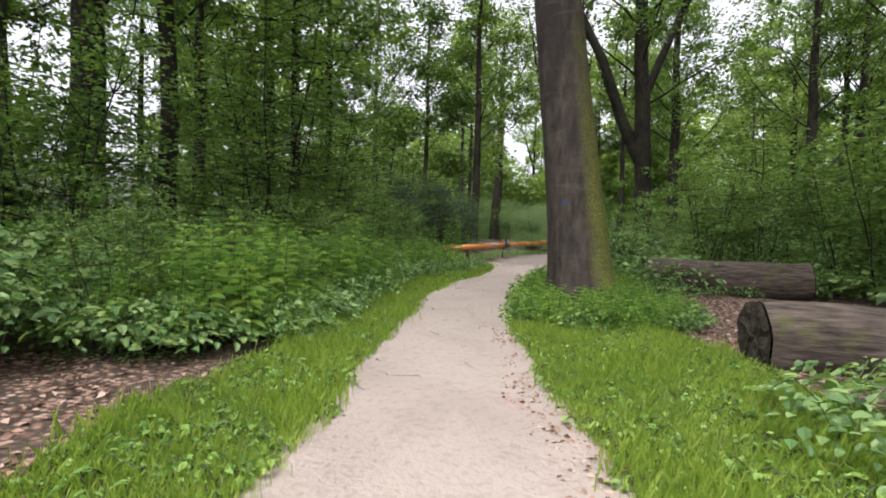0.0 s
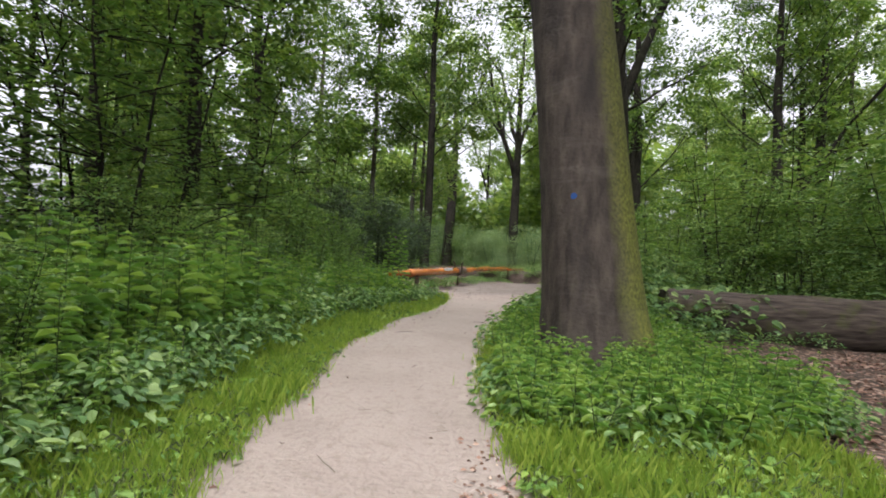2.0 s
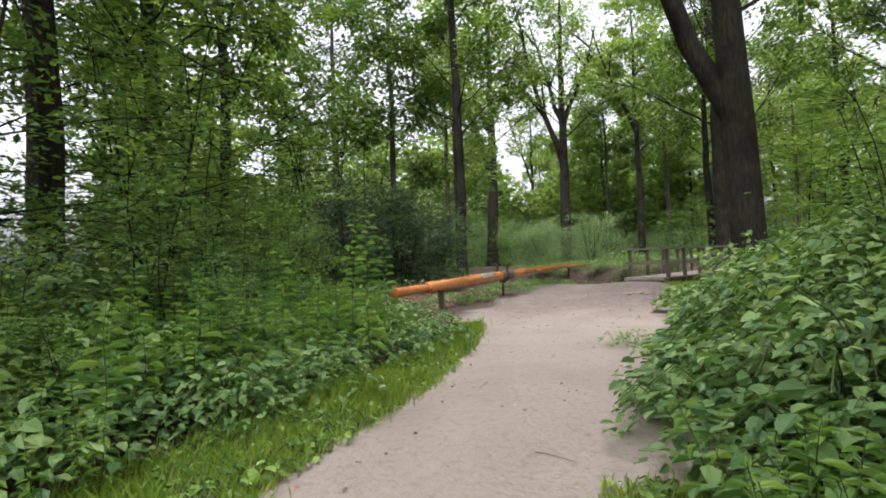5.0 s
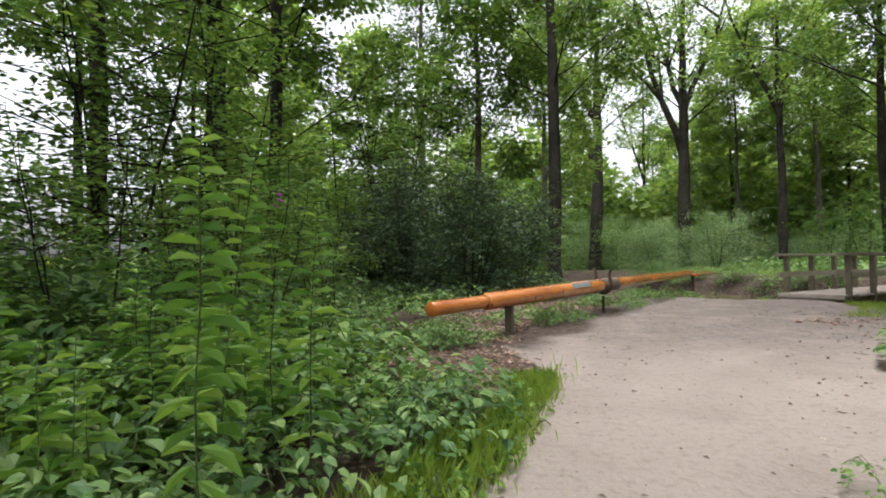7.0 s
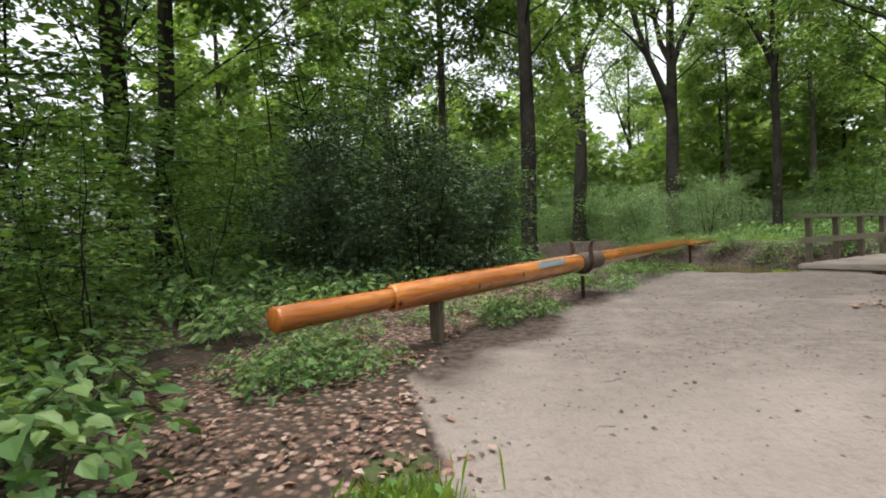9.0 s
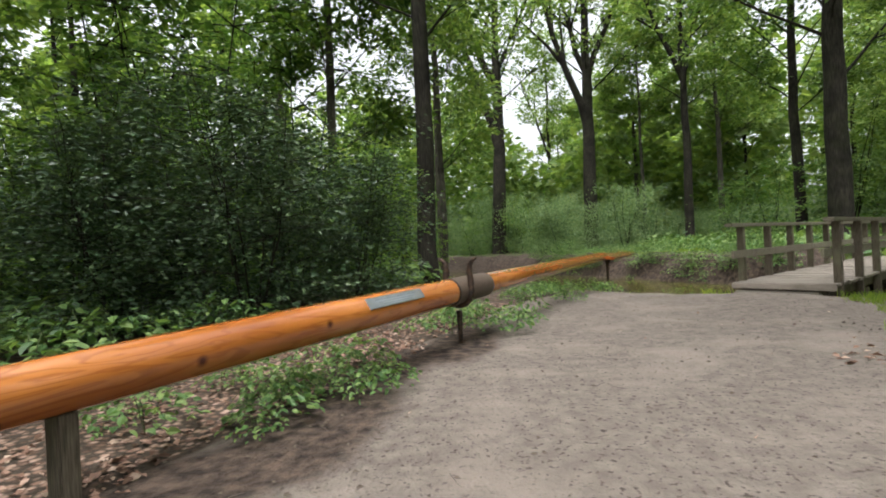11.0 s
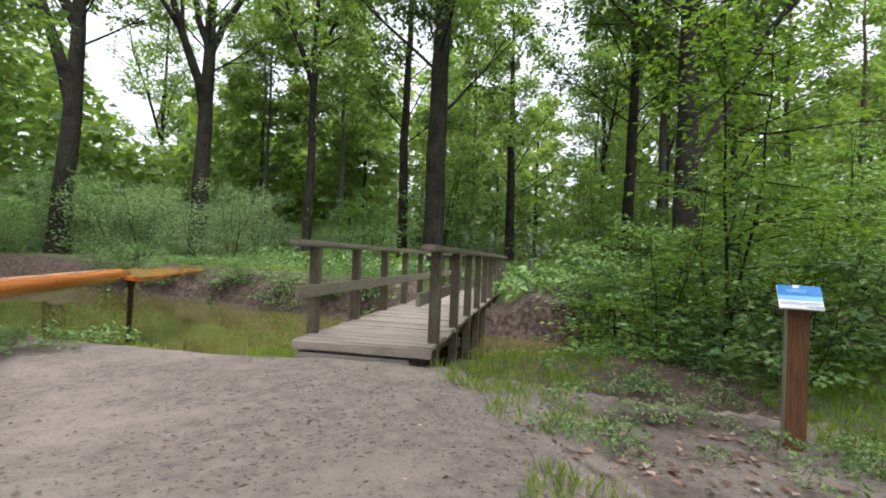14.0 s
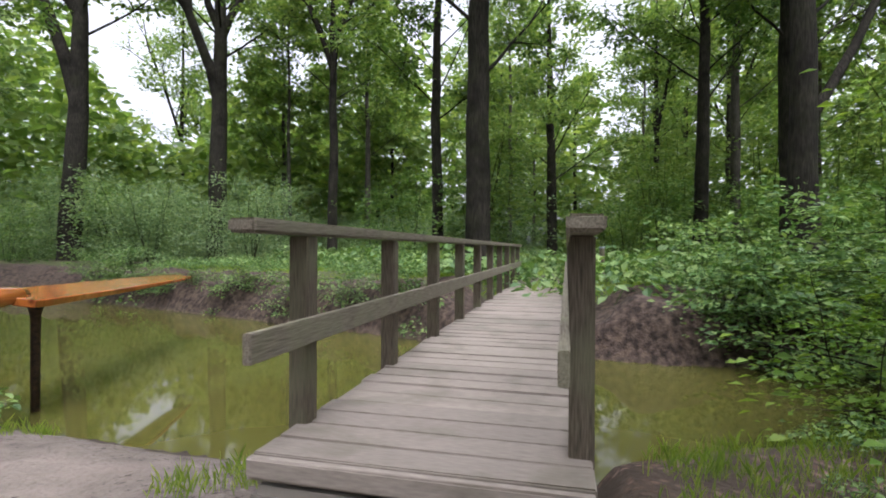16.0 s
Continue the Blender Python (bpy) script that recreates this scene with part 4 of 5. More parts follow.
def put_shrub(name, form, x, y, size, turn, label, category, group):
    e = empty(name, Matrix.Translation((x, y, hz(x, y))) @ pose(0, 0, 0, 0, 0, turn) @ Matrix.Scale(size, 4), label, category, group)
    for me in form:
        o = new(me.name.split(".")[0], me)
        o.parent = e
        if o.name.startswith("stem"):
            tagged(o, kind="stuff")
    return e


SAP = [shrub_form(100 + q, 4.4 + 0.6 * q, 3.6, 2900, 0.13, M_UNDER) for q in range(4)]
SAP_LIGHT = [shrub_form(110 + q, 3.2 + 0.5 * q, 2.4, 1500, 0.12, M_LEAF_LIGHT) for q in range(3)]
HOLLY = [shrub_form(120 + q, 4.0, 3.0, 7000, 0.095, M_LEAF_DARK, 7, True, 0.8) for q in range(2)]
GREY = [shrub_form(130 + q, 3.4 + 0.4 * q, 3.4, 4600, 0.12, M_LEAF_GREY, 6, False, 1.3) for q in range(3)]
SAP_BRIGHT = [shrub_form(115 + q, 6.2 + 0.8 * q, 4.4, 3200, 0.13, M_LEAF_LIGHT, 2) for q in range(2)]
YOUNG = [shrub_form(160 + q, 8.0 + 0.7 * q, 5.6, 4200, 0.18, M_UNDER) for q in range(3)]
# Far version of YOUNG, its leaves paled to paint in backlight and haze.
YOUNG_FAR = [shrub_form(170 + q, 7.5 + 0.7 * q, 5.0, 2000, 0.24, M_LEAF_FAR_LIT, 3, False) for q in range(3)]
SAP_FAR = [shrub_form(150 + q, 4.6 + 0.6 * q, 3.8, 1300, 0.22, M_UNDER, 3, False) for q in range(3)]
LOW = [shrub_form(140 + q, 1.5, 2.0, 1200, 0.1, M_BRAMBLE, 5) for q in range(3)]

for x, y, s in ((-0.9, 24.6, 1.2), (-2.6, 25.6, 1.3), (0.4, 26.4, 1.0), (-2.4, 23.3, 1.0), (-4.2, 24.4, 1.2), (-1.0, 27.2, 1.2)):
    put_shrub("holly_bush", HOLLY[int(s * 10) % 2], x, y, s, x * 70, "dense dark evergreen bush behind the pole", "bush", "dark bushes")

r = np.random.default_rng(21)
# thicket on the path's left flank and beyond
for gx_ in np.arange(-22, 2, 2.3):
    for gy_ in np.arange(-5, 40, 2.3):
        x, y = gx_ + r.uniform(-0.9, 0.9), gy_ + r.uniform(-0.9, 0.9)
        off = float(left_edge(y)) - x
        s, n = sn(x, y)
        near, far = banks(n)
        if off < 2.7 or s > near - 1.0 or (-4.4 < x < 1.4 and 21.5 < y < 28):
            continue
        if (off > 9 and r.uniform() < 0.4) or (off > 13 and glade(x, y)):
            continue
        f = SAP_FAR if off > 7 else SAP if r.uniform() < 0.75 else SAP_LIGHT
        put_shrub("sapling", f[r.integers(len(f))], x, y, r.uniform(0.6, 1.1) * (0.5 if off < 3.6 else 0.72 if off < 5 else 1.0) * (0.6 if 33 < math.degrees(math.atan2(1 - x, y - 6)) < 62 and off > 5 else 1.0), r.uniform(0, 360), "leafy green sapling in the woodland thicket", "sapling", "thicket saplings")
# small saplings that rise out of the undergrowth
for gy_ in np.arange(0.6, 14, 0.62):
    y = gy_ + r.uniform(-0.3, 0.3)
    off = r.uniform(1.7, 3.7)
    put_shrub("sapling", SAP[r.integers(4)], float(left_edge(y)) - off, y, r.uniform(0.22, 0.3) + 0.08 * (off - 1.7), r.uniform(0, 360), "small leafy sapling rising out of the brambles", "sapling", "thicket saplings")
for x, y, s in ((5.6, 9.6, 0.55), (6.8, 9.2, 0.7), (8.2, 8.6, 0.75), (9.6, 7.9, 0.8), (10.9, 6.6, 0.8), (7.6, 10.6, 0.85), (11.6, 8.2, 0.9), (4.6, 9.4, 0.5), (9.0, 10.4, 0.9), (12.4, 5.4, 0.85)):
    put_shrub("sapling", SAP[int(x * 3) % 4], x, y, s, x * 61, "leafy green sapling behind the fallen logs", "sapling", "thicket saplings")
# right flank, up to the stream
for gx_ in np.arange(3, 30, 2.3):
    for gy_ in np.arange(4, 28, 2.3):
        x, y = gx_ + r.uniform(-0.9, 0.9), gy_ + r.uniform(-0.9, 0.9)
        off = x - float(right_edge(y))
        s, n = sn(x, y)
        near, far = banks(n)
        if off < 2.6 or s > near - 0.4 or (y < 8.2 and x < 9) or (n > -5.2 and s > -7) or (n > -11 and s > -3.6):
            continue
        if math.hypot(x - 8.6, y - 18.6) < 1.6:
            continue
        f = SAP_FAR if off > 8 else SAP
        put_shrub("sapling", f[r.integers(3)], x, y, r.uniform(0.5, 0.95), r.uniform(0, 360), "leafy green sapling in the woodland thicket", "sapling", "thicket saplings")
# half-grown trees that fill the air between bushes and crowns
for gx_ in np.arange(-20, 46, 5.2):
    for gy_ in np.arange(2, 62, 5.2):
        x, y = gx_ + r.uniform(-2, 2), gy_ + r.uniform(-2, 2)
        if clear(x, y, 7.0, 3.0) or glade(x, y) or (-1 < x < 10 and y < 9) or sn(x, y)[0] > 46:
            continue
        if before_trunk(x, y, 1.5) or (sn(x, y)[0] > 5 and r.uniform() < (0.75 if sn(x, y)[1] > 4 else 0.4)):
            continue
        if x < 0 and y > 15 and r.uniform() < 0.35:
            continue
        # Beyond this reach the trees switch to the leaf with painted-in distance light.
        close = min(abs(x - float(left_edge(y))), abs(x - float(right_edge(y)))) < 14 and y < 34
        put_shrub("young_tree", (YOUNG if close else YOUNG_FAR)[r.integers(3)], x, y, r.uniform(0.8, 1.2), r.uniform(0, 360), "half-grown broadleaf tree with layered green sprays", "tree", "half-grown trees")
for x, y, s in ((-4.6, 7.8, 0.85), (-5.6, 11.6, 0.95), (-5.2, 16.0, 0.9), (-5, 30, 1.3), (-8.5, 32, 1.4), (-4.5, 38, 1.5), (-9.5, 40, 1.5), (-6.5, 20, 1.1)):
    put_shrub("young_tree", YOUNG[int(abs(x)) % 3], x, y, s, x * 40, "half-grown broadleaf tree with layered green sprays", "tree", "half-grown trees")
# bright young trees by the stream's near bank
for x, y, s in ((13.7, 23.7, 1.0),):
    put_shrub("young_tree", SAP_BRIGHT[int(x) % 2], x, y, s, x * 50, "bright green young beech with layered sprays beside the stream", "tree", "bright saplings")
for x, y, s in ((13.6, 22.7, 0.7), (13.0, 24.3, 0.7), (12.7, 25.05, 0.5)):
    put_shrub("sapling", SAP_LIGHT[int(x) % 3], x, y, s, x * 50, "bright green young beech beside the stream", "sapling", "bright saplings")
for x, y, s in ((15.2, 24.4, 0.75), (16.4, 23.6, 0.8), (17.8, 22.6, 0.8), (14.4, 25.0, 0.55)):
    put_shrub("sapling", SAP[int(x) % 4], x, y, s, x * 43, "leafy green sapling on the stream bank", "sapling", "thicket saplings")
# shrubs across the stream
for gs in np.arange(9.5, 46, 2.6):
    for gn in np.arange(-34, 52, 2.6):
        s, n = gs + r.uniform(-1, 1), gn + r.uniform(-1, 1)
        x, y = BX + s * UX - n * UY, BY + s * UY + n * UX
        near, far = banks(n)
        if s < far + (4.0 if n > -2 else 2.0) or (abs(n + 0.75) < 2.8 and s < 40) or r.uniform() < 0.1 + 0.012 * gs or (s < 24 and before_trunk(x, y, 0.9)):
            continue
        f = GREY if n > 0.5 and r.uniform() < 0.8 else SAP_FAR
        put_shrub("shrub", f[r.integers(3)], x, y, r.uniform(0.55, 1.15) * (1.35 if n > 0 and s < far + 18 else 1.0), r.uniform(0, 360), "grey-green woodland shrub beyond the stream", "shrub", "far shrubs")
# right bank beside the bridge: leaves hanging over the water
for s, n, sz in ((2.3, -5.4, 0.7), (1.2, -4.9, 0.5), (3.2, -6.8, 1.3), (0.6, -5.8, 1.2), (1.6, -7.6, 1.3), (6.0, -4.7, 1.3), (5.8, -5.2, 1.2), (6.2, -6.0, 1.5), (6.4, -7.4, 1.6), (7.2, -4.2, 1.1), (7.4, -4.8, 1.4), (6.9, -6.2, 1.3), (8.4, -4.0, 1.0), (2.4, -9.4, 1.3)):
    x, y = BX + s * UX - n * UY, BY + s * UY + n * UX
    put_shrub("streamside_shrub", LOW[int(sz * 10) % 3], x, y, sz, s * 90, "low leafy shrub hanging over the stream bank", "shrub", "streamside shrubs")

# far woods that close the view
r = np.random.default_rng(51)
n = 74000
az = np.radians(np.concatenate([r.uniform(-115, 105, 56000), r.uniform(-30, 12, 18000)]))
dist = r.uniform(55, 95, n)
x, y = 5 - np.sin(az) * dist, 15 + np.cos(az) * dist
top_ = 16.5 + 4 * np.sin(az * 9) + 3 * np.sin(az * 23 + 1)
z = top_ * r.uniform(0, 1, n) ** 1.15
open_ = (np.degrees(az) > 33) & (np.degrees(az) < 66)
keep = ~open_ | (z < 2.2)
P = np.column_stack([x, y, z + 0.2])[keep]
D = unit(r.normal(0, 1, P.shape) * [1, 1, 0.4])
N = unit(r.normal(0, 0.6, P.shape) + [0, 0, 1])
# Leaf colour here carries the glow and haze of the distance.
ob = new("far_woods", raw_mesh("far_woods", *leaves(P, D, N, r.uniform(0.6, 1.5, len(P)), 0.7), [M_LEAF_FAR_LIT]))
tagged(ob, "distant green woodland closing the view", "woods", kind="stuff")

r = np.random.default_rng(61)
for n in np.arange(1.6, 16, 0.85):
    if r.uniform() < 0.3:
        continue
    s = float(banks(n)[1]) + r.uniform(0.1, 0.6)
    x, y = BX + s * UX - n * UY, BY + s * UY + n * UX
    put_shrub("bank_bush", LOW[r.integers(3)], x, y, r.uniform(0.4, 0.8), r.uniform(0, 360), "small leafy bush on the eroded stream bank", "bush", "bank bushes")
for n in (-4.2, -4.9, -5.6, -6.4):
    s = float(banks(n)[1]) + 0.5
    x, y = BX + s * UX - n * UY, BY + s * UY + n * UX
    put_shrub("bank_bush", LOW[r.integers(3)], x, y, r.uniform(0.6, 0.9), r.uniform(0, 360), "small leafy bush on the eroded stream bank", "bush", "bank bushes")

# ---------------------------------------------------------------- undergrowth


def bramble(seed, n=85, wide=0.55, tall=0.55, leaf=0.1, fine=True):
    r = np.random.default_rng(seed)
    a, q = r.uniform(0, 6.28, n), np.sqrt(r.uniform(0, 1, n))
    z = tall * (1 - 0.55 * q ** 2) * r.uniform(0.25, 1.0, n) ** 0.6
    P = np.stack([wide * q * np.cos(a), wide * q * np.sin(a), z], -1)
    D = np.stack([np.cos(a + r.normal(0, 0.8, n)), np.sin(a + r.normal(0, 0.8, n)), r.normal(-0.25, 0.25, n)], -1)
    N = unit(r.normal(0, 0.35, (n, 3)) + [0, 0, 1])
    V, F = leaves(P, D, N, leaf * r.uniform(0.6, 1.35, n), 0.68, fine=fine)
    canes = []
    for c in range(2):
        b = r.uniform(0, 6.28)
        t = np.linspace(0, 1, 4)[:, None]
        canes.append(tube(np.array([math.cos(b), math.sin(b), 0]) * wide * 0.9 * t + np.array([0, 0, tall * 0.85]) * np.sin(t * 2.4), [0.005] * 4, 3, cap=False))
    W, G = join(canes)
    V2, F2 = join([(V, F), (W, G)])
    return V2, F2, np.concatenate([np.zeros(len(F), int), np.ones(len(G), int)])


def nettle(seed, tall=0.9, pairs=12, leaf=0.11, ratio=0.42):
    r = np.random.default_rng(seed)
    P = wobbly((0, 0, -0.03), (r.normal(0, 0.09), r.normal(0, 0.09), tall), 6, 0.012, r)
    W, G = tube(P, np.linspace(0.006, 0.002, 6), 3, cap=False)
    C, D, L = [], [], []
    for q in range(pairs):
        f = 0.2 + 0.8 * (q + 0.5) / pairs
        c = np.array([np.interp(f * 5, range(6), P[:, k]) for k in range(3)])
        for side in (0, 1):
            a = q * 1.57 + side * math.pi + r.normal(0, 0.25)
            C.append(c)
            D.append([math.cos(a), math.sin(a), 0.35 - 0.5 * (1 - f) + r.normal(0, 0.12)])
            L.append(leaf * (1.25 - 0.85 * f ** 3) * r.uniform(0.75, 1.2))
    C, D = np.array(C), np.array(D)
    N = unit(r.normal(0, 0.2, C.shape) + [0, 0, 1])
    V, F = leaves(C, D, N, np.array(L), ratio, fine=True, droop=0.3)
    V2, F2 = join([(V, F), (W, G)])
    return V2, F2, np.concatenate([np.zeros(len(F), int), np.ones(len(G), int)])


def patch(name, variants, places, mats, label, category):
    V, F, mi = scatter(variants, places)
    ob = new(name, raw_mesh(name, V, F, mats, mi))
    return tagged(ob, label, category, kind="stuff")


def rows_of(pts, sizes, nv, r, sink=0.0):
    pts = np.asarray(pts, float)
    z = height(pts[:, 0], pts[:, 1]) - sink
    return np.column_stack([pts, z, r.uniform(0, 6.28, len(pts)), sizes, r.integers(0, nv, len(pts))])


BR = [bramble(200 + q, 95, leaf=0.105) for q in range(5)]
BR_FAR = [bramble(206 + q, 55, 0.6, 0.55, 0.13, False) for q in range(5)]
NE = [nettle(210 + q, 0.75 + 0.08 * q) for q in range(5)]
BALSAM = [nettle(220 + q, 1.05 + 0.1 * q, 15, 0.17, 0.26) for q in range(3)]
r = np.random.default_rng(31)


def sample(n, x0, x1, y0, y1, keep):
    P = np.column_stack([r.uniform(x0, x1, n), r.uniform(y0, y1, n)])
    return P[keep(P[:, 0], P[:, 1])]


def dry(x, y, gap=0.2):
    s, n = sn(x, y)
    a, b = banks(n)
    return (s < a - gap) | (s > b + gap)


def left_herbs(x, y):
    off = left_edge(y) - x
    lim = np.where(y < 0.1, 3.2, np.where(y < 1.2, 1.7, np.where(y < 10, 0.85, np.where(y < 14.0, 0.6, np.where(y < 15.2, 1.7, 2.6))))) + 0.25 * wave(x * 2, y * 2)
    return (off > lim) & (off < 6.5) & dry(x, y)


P = sample(2100, -7, 2, -4, 24, left_herbs)
P = P[(P[:, 1] < 15) | (r.uniform(0, 1, len(P)) < 0.12)]
off = left_edge(P[:, 1]) - P[:, 0]
ro = rows_of(P, np.clip(0.7 + 0.12 * off, 0.65, 1.15) * r.uniform(0.7, 1.25, len(P)), 5, r)
ro[:, 2] += np.clip((off - 1.6) * 0.32, 0, 0.75) * r.uniform(0.3, 1.0, len(P)) * (P[:, 1] < 15.5)
patch("bramble_thicket", BR, ro, [M_BRAMBLE, M_STEM],
      "dense green bramble undergrowth along the path", "undergrowth")
P = sample(2400, -5, 2, 0.5, 16, left_herbs)
P = P[(P[:, 1] < 8.5) | (r.uniform(0, 1, len(P)) < 0.15)]
off = left_edge(P[:, 1]) - P[:, 0]
keep = off < 3.6
patch("nettles", NE, rows_of(P[keep], np.clip(0.3 + 0.28 * off[keep], 0.4, 1.1) * r.uniform(0.75, 1.2, keep.sum()), 5, r), [M_HERB, M_STEM],
      "tall nettles and herbs along the grass verge", "nettles")
P = sample(950, -4.6, 1.2, 1.0, 13.5, left_herbs)
P = P[left_edge(P[:, 1]) - P[:, 0] > 1.3]
patch("tall_herbs", BALSAM, rows_of(P, np.where(P[:, 1] > 7, 0.75, 1.0) * r.uniform(0.55, 1.35, len(P)), 3, r), [M_HERB, M_STEM], "tall long-leaved herbs beside the path", "herbs")


P = np.array([(0.05, 11.25), (-0.25, 11.7), (0.2, 11.9), (-0.6, 10.3)])
STALK = [nettle(230 + q, 1.65 + 0.1 * q, 24, 0.15, 0.24) for q in range(2)]
patch("tall_herbs", STALK, rows_of(P, r.uniform(0.9, 1.15, len(P)), 2, r), [M_HERB, M_STEM], "very tall leafy herb stalks beside the path", "herbs")


def foxglove(x, y):
    e = empty("foxglove", pose(x, y, hz(x, y)), "tall green foxglove stalk with purple bells at its tip", "flower")
    V, F, mi = nettle(77, 1.75, 13, 0.14, 0.32)
    part("stalk", raw_mesh("stalk", V, F, [M_HERB, M_STEM], mi), None, e)
    for q in range(3):
        a = q * 1.1
        m = bmesh.new()
        bmesh.ops.create_cone(m, cap_ends=True, segments=7, radius1=0.011, radius2=0.004, depth=0.03)
        o = part("bell", m, M_PURPLE, e)
        top = V[F[mi == 1].ravel()][:, :].max(0)
        o.location = (top[0] - 0.01 + 0.022 * math.cos(a), top[1] - 0.01 + 0.022 * math.sin(a), 1.7 - 0.03 * q)
        o.rotation_euler = (1.2 * math.sin(a), -1.2 * math.cos(a), 0)


foxglove(-0.15, 12.1)


def right_herbs(x, y):
    off = x - right_edge(y)
    at_tree = (np.hypot(x - 2.2, y - 5.0) < 2.3) & (np.hypot(x - 2.33, y - 5.3) > 0.72) & (off > 0.15) & (x < 3.9)
    flank = (y > 7.4) & (off > np.interp(y, [7.4, 10, 11.2, 14.6, 15.6], [0.35, 0.45, 1.5, 1.5, 0.7])) & (off < 7) & ~((sn(x, y)[0] > -7.5) & (sn(x, y)[1] > -9.5))
    logs = (np.hypot(x - 5.8, y - 8.2) < 2.4) & (y > 7.0)
    return (at_tree | flank | logs) & dry(x, y)


P = sample(2000, 0.8, 12, 2.5, 22, right_herbs)
off = P[:, 0] - right_edge(P[:, 1])
patch("bramble_thicket", BR, rows_of(P, np.where(P[:, 1] < 7.4, 0.62, np.clip(0.8 + 0.2 * off, 0.8, 1.3)) * r.uniform(0.75, 1.2, len(P)), 5, r), [M_BRAMBLE, M_STEM],
      "dense bramble leaves around the beech and along the path", "undergrowth")
P = np.array([(2.3, -3.0), (2.6, -3.3), (2.45, -1.2), (2.95, -0.6), (2.55, -1.9), (2.9, -1.3), (2.4, -2.5), (2.8, -2.3), (3.2, -1.8), (3.0, -2.9), (3.4, -0.9)])
patch("bramble_clump", BR, rows_of(P, r.uniform(0.8, 1.1, len(P)), 5, r), [M_BRAMBLE, M_STEM], "clump of broad dark green bramble leaves beside the grass", "undergrowth")
P = np.array([(3.3, 12.1), (3.5, 12.45), (3.65, 12.0), (3.2, 12.5), (4.2, -0.1), (4.7, -0.35), (5.3, -0.4), (3.9, 0.1), (5.2, 6.75), (5.8, 6.6), (4.9, 7.1), (6.5, 6.6), (5.5, 8.3)])
patch("bramble_clump", BR, rows_of(P, np.where(P[:, 1] > 11, 0.42, 0.62) * r.uniform(0.85, 1.15, len(P)), 5, r), [M_BRAMBLE, M_STEM], "loose bramble shoots beside the logs and the path", "undergrowth")
P = sample(1500, 0.8, 4.2, 2.4, 8.0, right_herbs)
BROAD = [nettle(236 + q, 0.55, 9, 0.12, 0.3) for q in range(4)]
P = P[r.uniform(0, 1, len(P)) < 0.75]
patch("nettles", BROAD, rows_of(P, r.uniform(0.6, 1.1, len(P)), 4, r), [M_HERB, M_STEM], "light green herbs at the foot of the beech", "nettles")
# raised bramble bank that leans over the path
P = sample(430, 2.4, 6.0, 8.3, 12.9, lambda x, y: (x - right_edge(y) > 0.85 + np.clip((y - 10) * 0.5, 0, 1.2) + 0.3 * wave(x * 3, y * 4.5)) & (x - right_edge(y) < 3.2))
ro = rows_of(P, r.uniform(0.85, 1.25, len(P)), 5, r)
ro[:, 2] += np.clip(P[:, 0] - right_edge(P[:, 1]) - 0.8, 0, 1.2) * (r.uniform(0.1, 0.75, len(P)) + 0.25 * wave(P[:, 0] * 3.3, P[:, 1] * 3.9))
BR_SMALL = [bramble(270 + q, 100, 0.5, 0.5, 0.085) for q in range(5)]
patch("bramble_bank", BR_SMALL, ro, [M_BRAMBLE, M_STEM], "high bank of broad bramble leaves leaning over the path", "undergrowth")


def under_pole(x, y):
    s = (x + 0.28) * PX + (y - 16.55) * PY
    n = -(x + 0.28) * PY + (y - 16.55) * PX
    return (s > -1) & (s < 14.5) & (n > -0.45) & (n < 1.2) & dry(x, y) & (wave(x * 2.3, y * 2.3) > 0.0)


P = sample(1100, -5, 7, 15, 31, under_pole)
patch("bramble_thicket", BR, rows_of(P, r.uniform(0.4, 0.75, len(P)), 5, r), [M_BRAMBLE, M_STEM], "low brambles and ivy beneath the wooden pole", "undergrowth")


def near_right(x, y):
    s, n = sn(x, y)
    a, b = banks(n)
    return (n < -2.9) & (n > -9) & (s > np.where(n < -5.6, -2.9, -2.4)) & (s < np.where(n < -5.6, -1.7, a + 0.1))


P = sample(700, 9, 20, 17, 27, near_right)
patch("bramble_thicket", BR, rows_of(P, r.uniform(0.2, 0.45, len(P)), 5, r), [M_BRAMBLE, M_STEM], "low ivy and brambles on the stream's near bank", "undergrowth")


def far_bank(x, y):
    s, n = sn(x, y)
    a, b = banks(n)
    strip = (s > b - 0.05) & (s < b + 0.7) & (wave(x * 2.2, y * 2.2) > 0.1)
    back = (s > b + 3.9) & (s < b + 10) & (n > 1)
    right = (s > b + 0.1) & (s < b + 7) & (n < -3.7)
    return (strip | back | right) & (np.abs(n + 0.75) > 2.1) & (n > -10) & (n < 16)


P = sample(4200, -2, 30, 24, 50, far_bank)
patch("bank_plants", BR_FAR, rows_of(P, r.uniform(0.4, 0.9, len(P)), 5, r), [M_BRAMBLE, M_STEM], "leafy plants along the far stream bank", "undergrowth")

# woodland floor cover further off
P = sample(4600, -30, 40, -8, 60, lambda x, y: dry(x, y, 1.0) & ((left_edge(y) - x > 5.5) | (x - right_edge(y) > 6.0)) & ~((x < 9) & (x > 0) & (y < 8)))
big_leaf = [bramble(240 + q, 42, 0.9, 0.8, 0.21, False) for q in range(3)]
patch("woodland_undergrowth", big_leaf, rows_of(P, r.uniform(0.7, 1.5, len(P)), 3, r), [M_BRAMBLE, M_STEM], "green undergrowth covering the woodland floor", "undergrowth")

# ---------------------------------------------------------------- grass


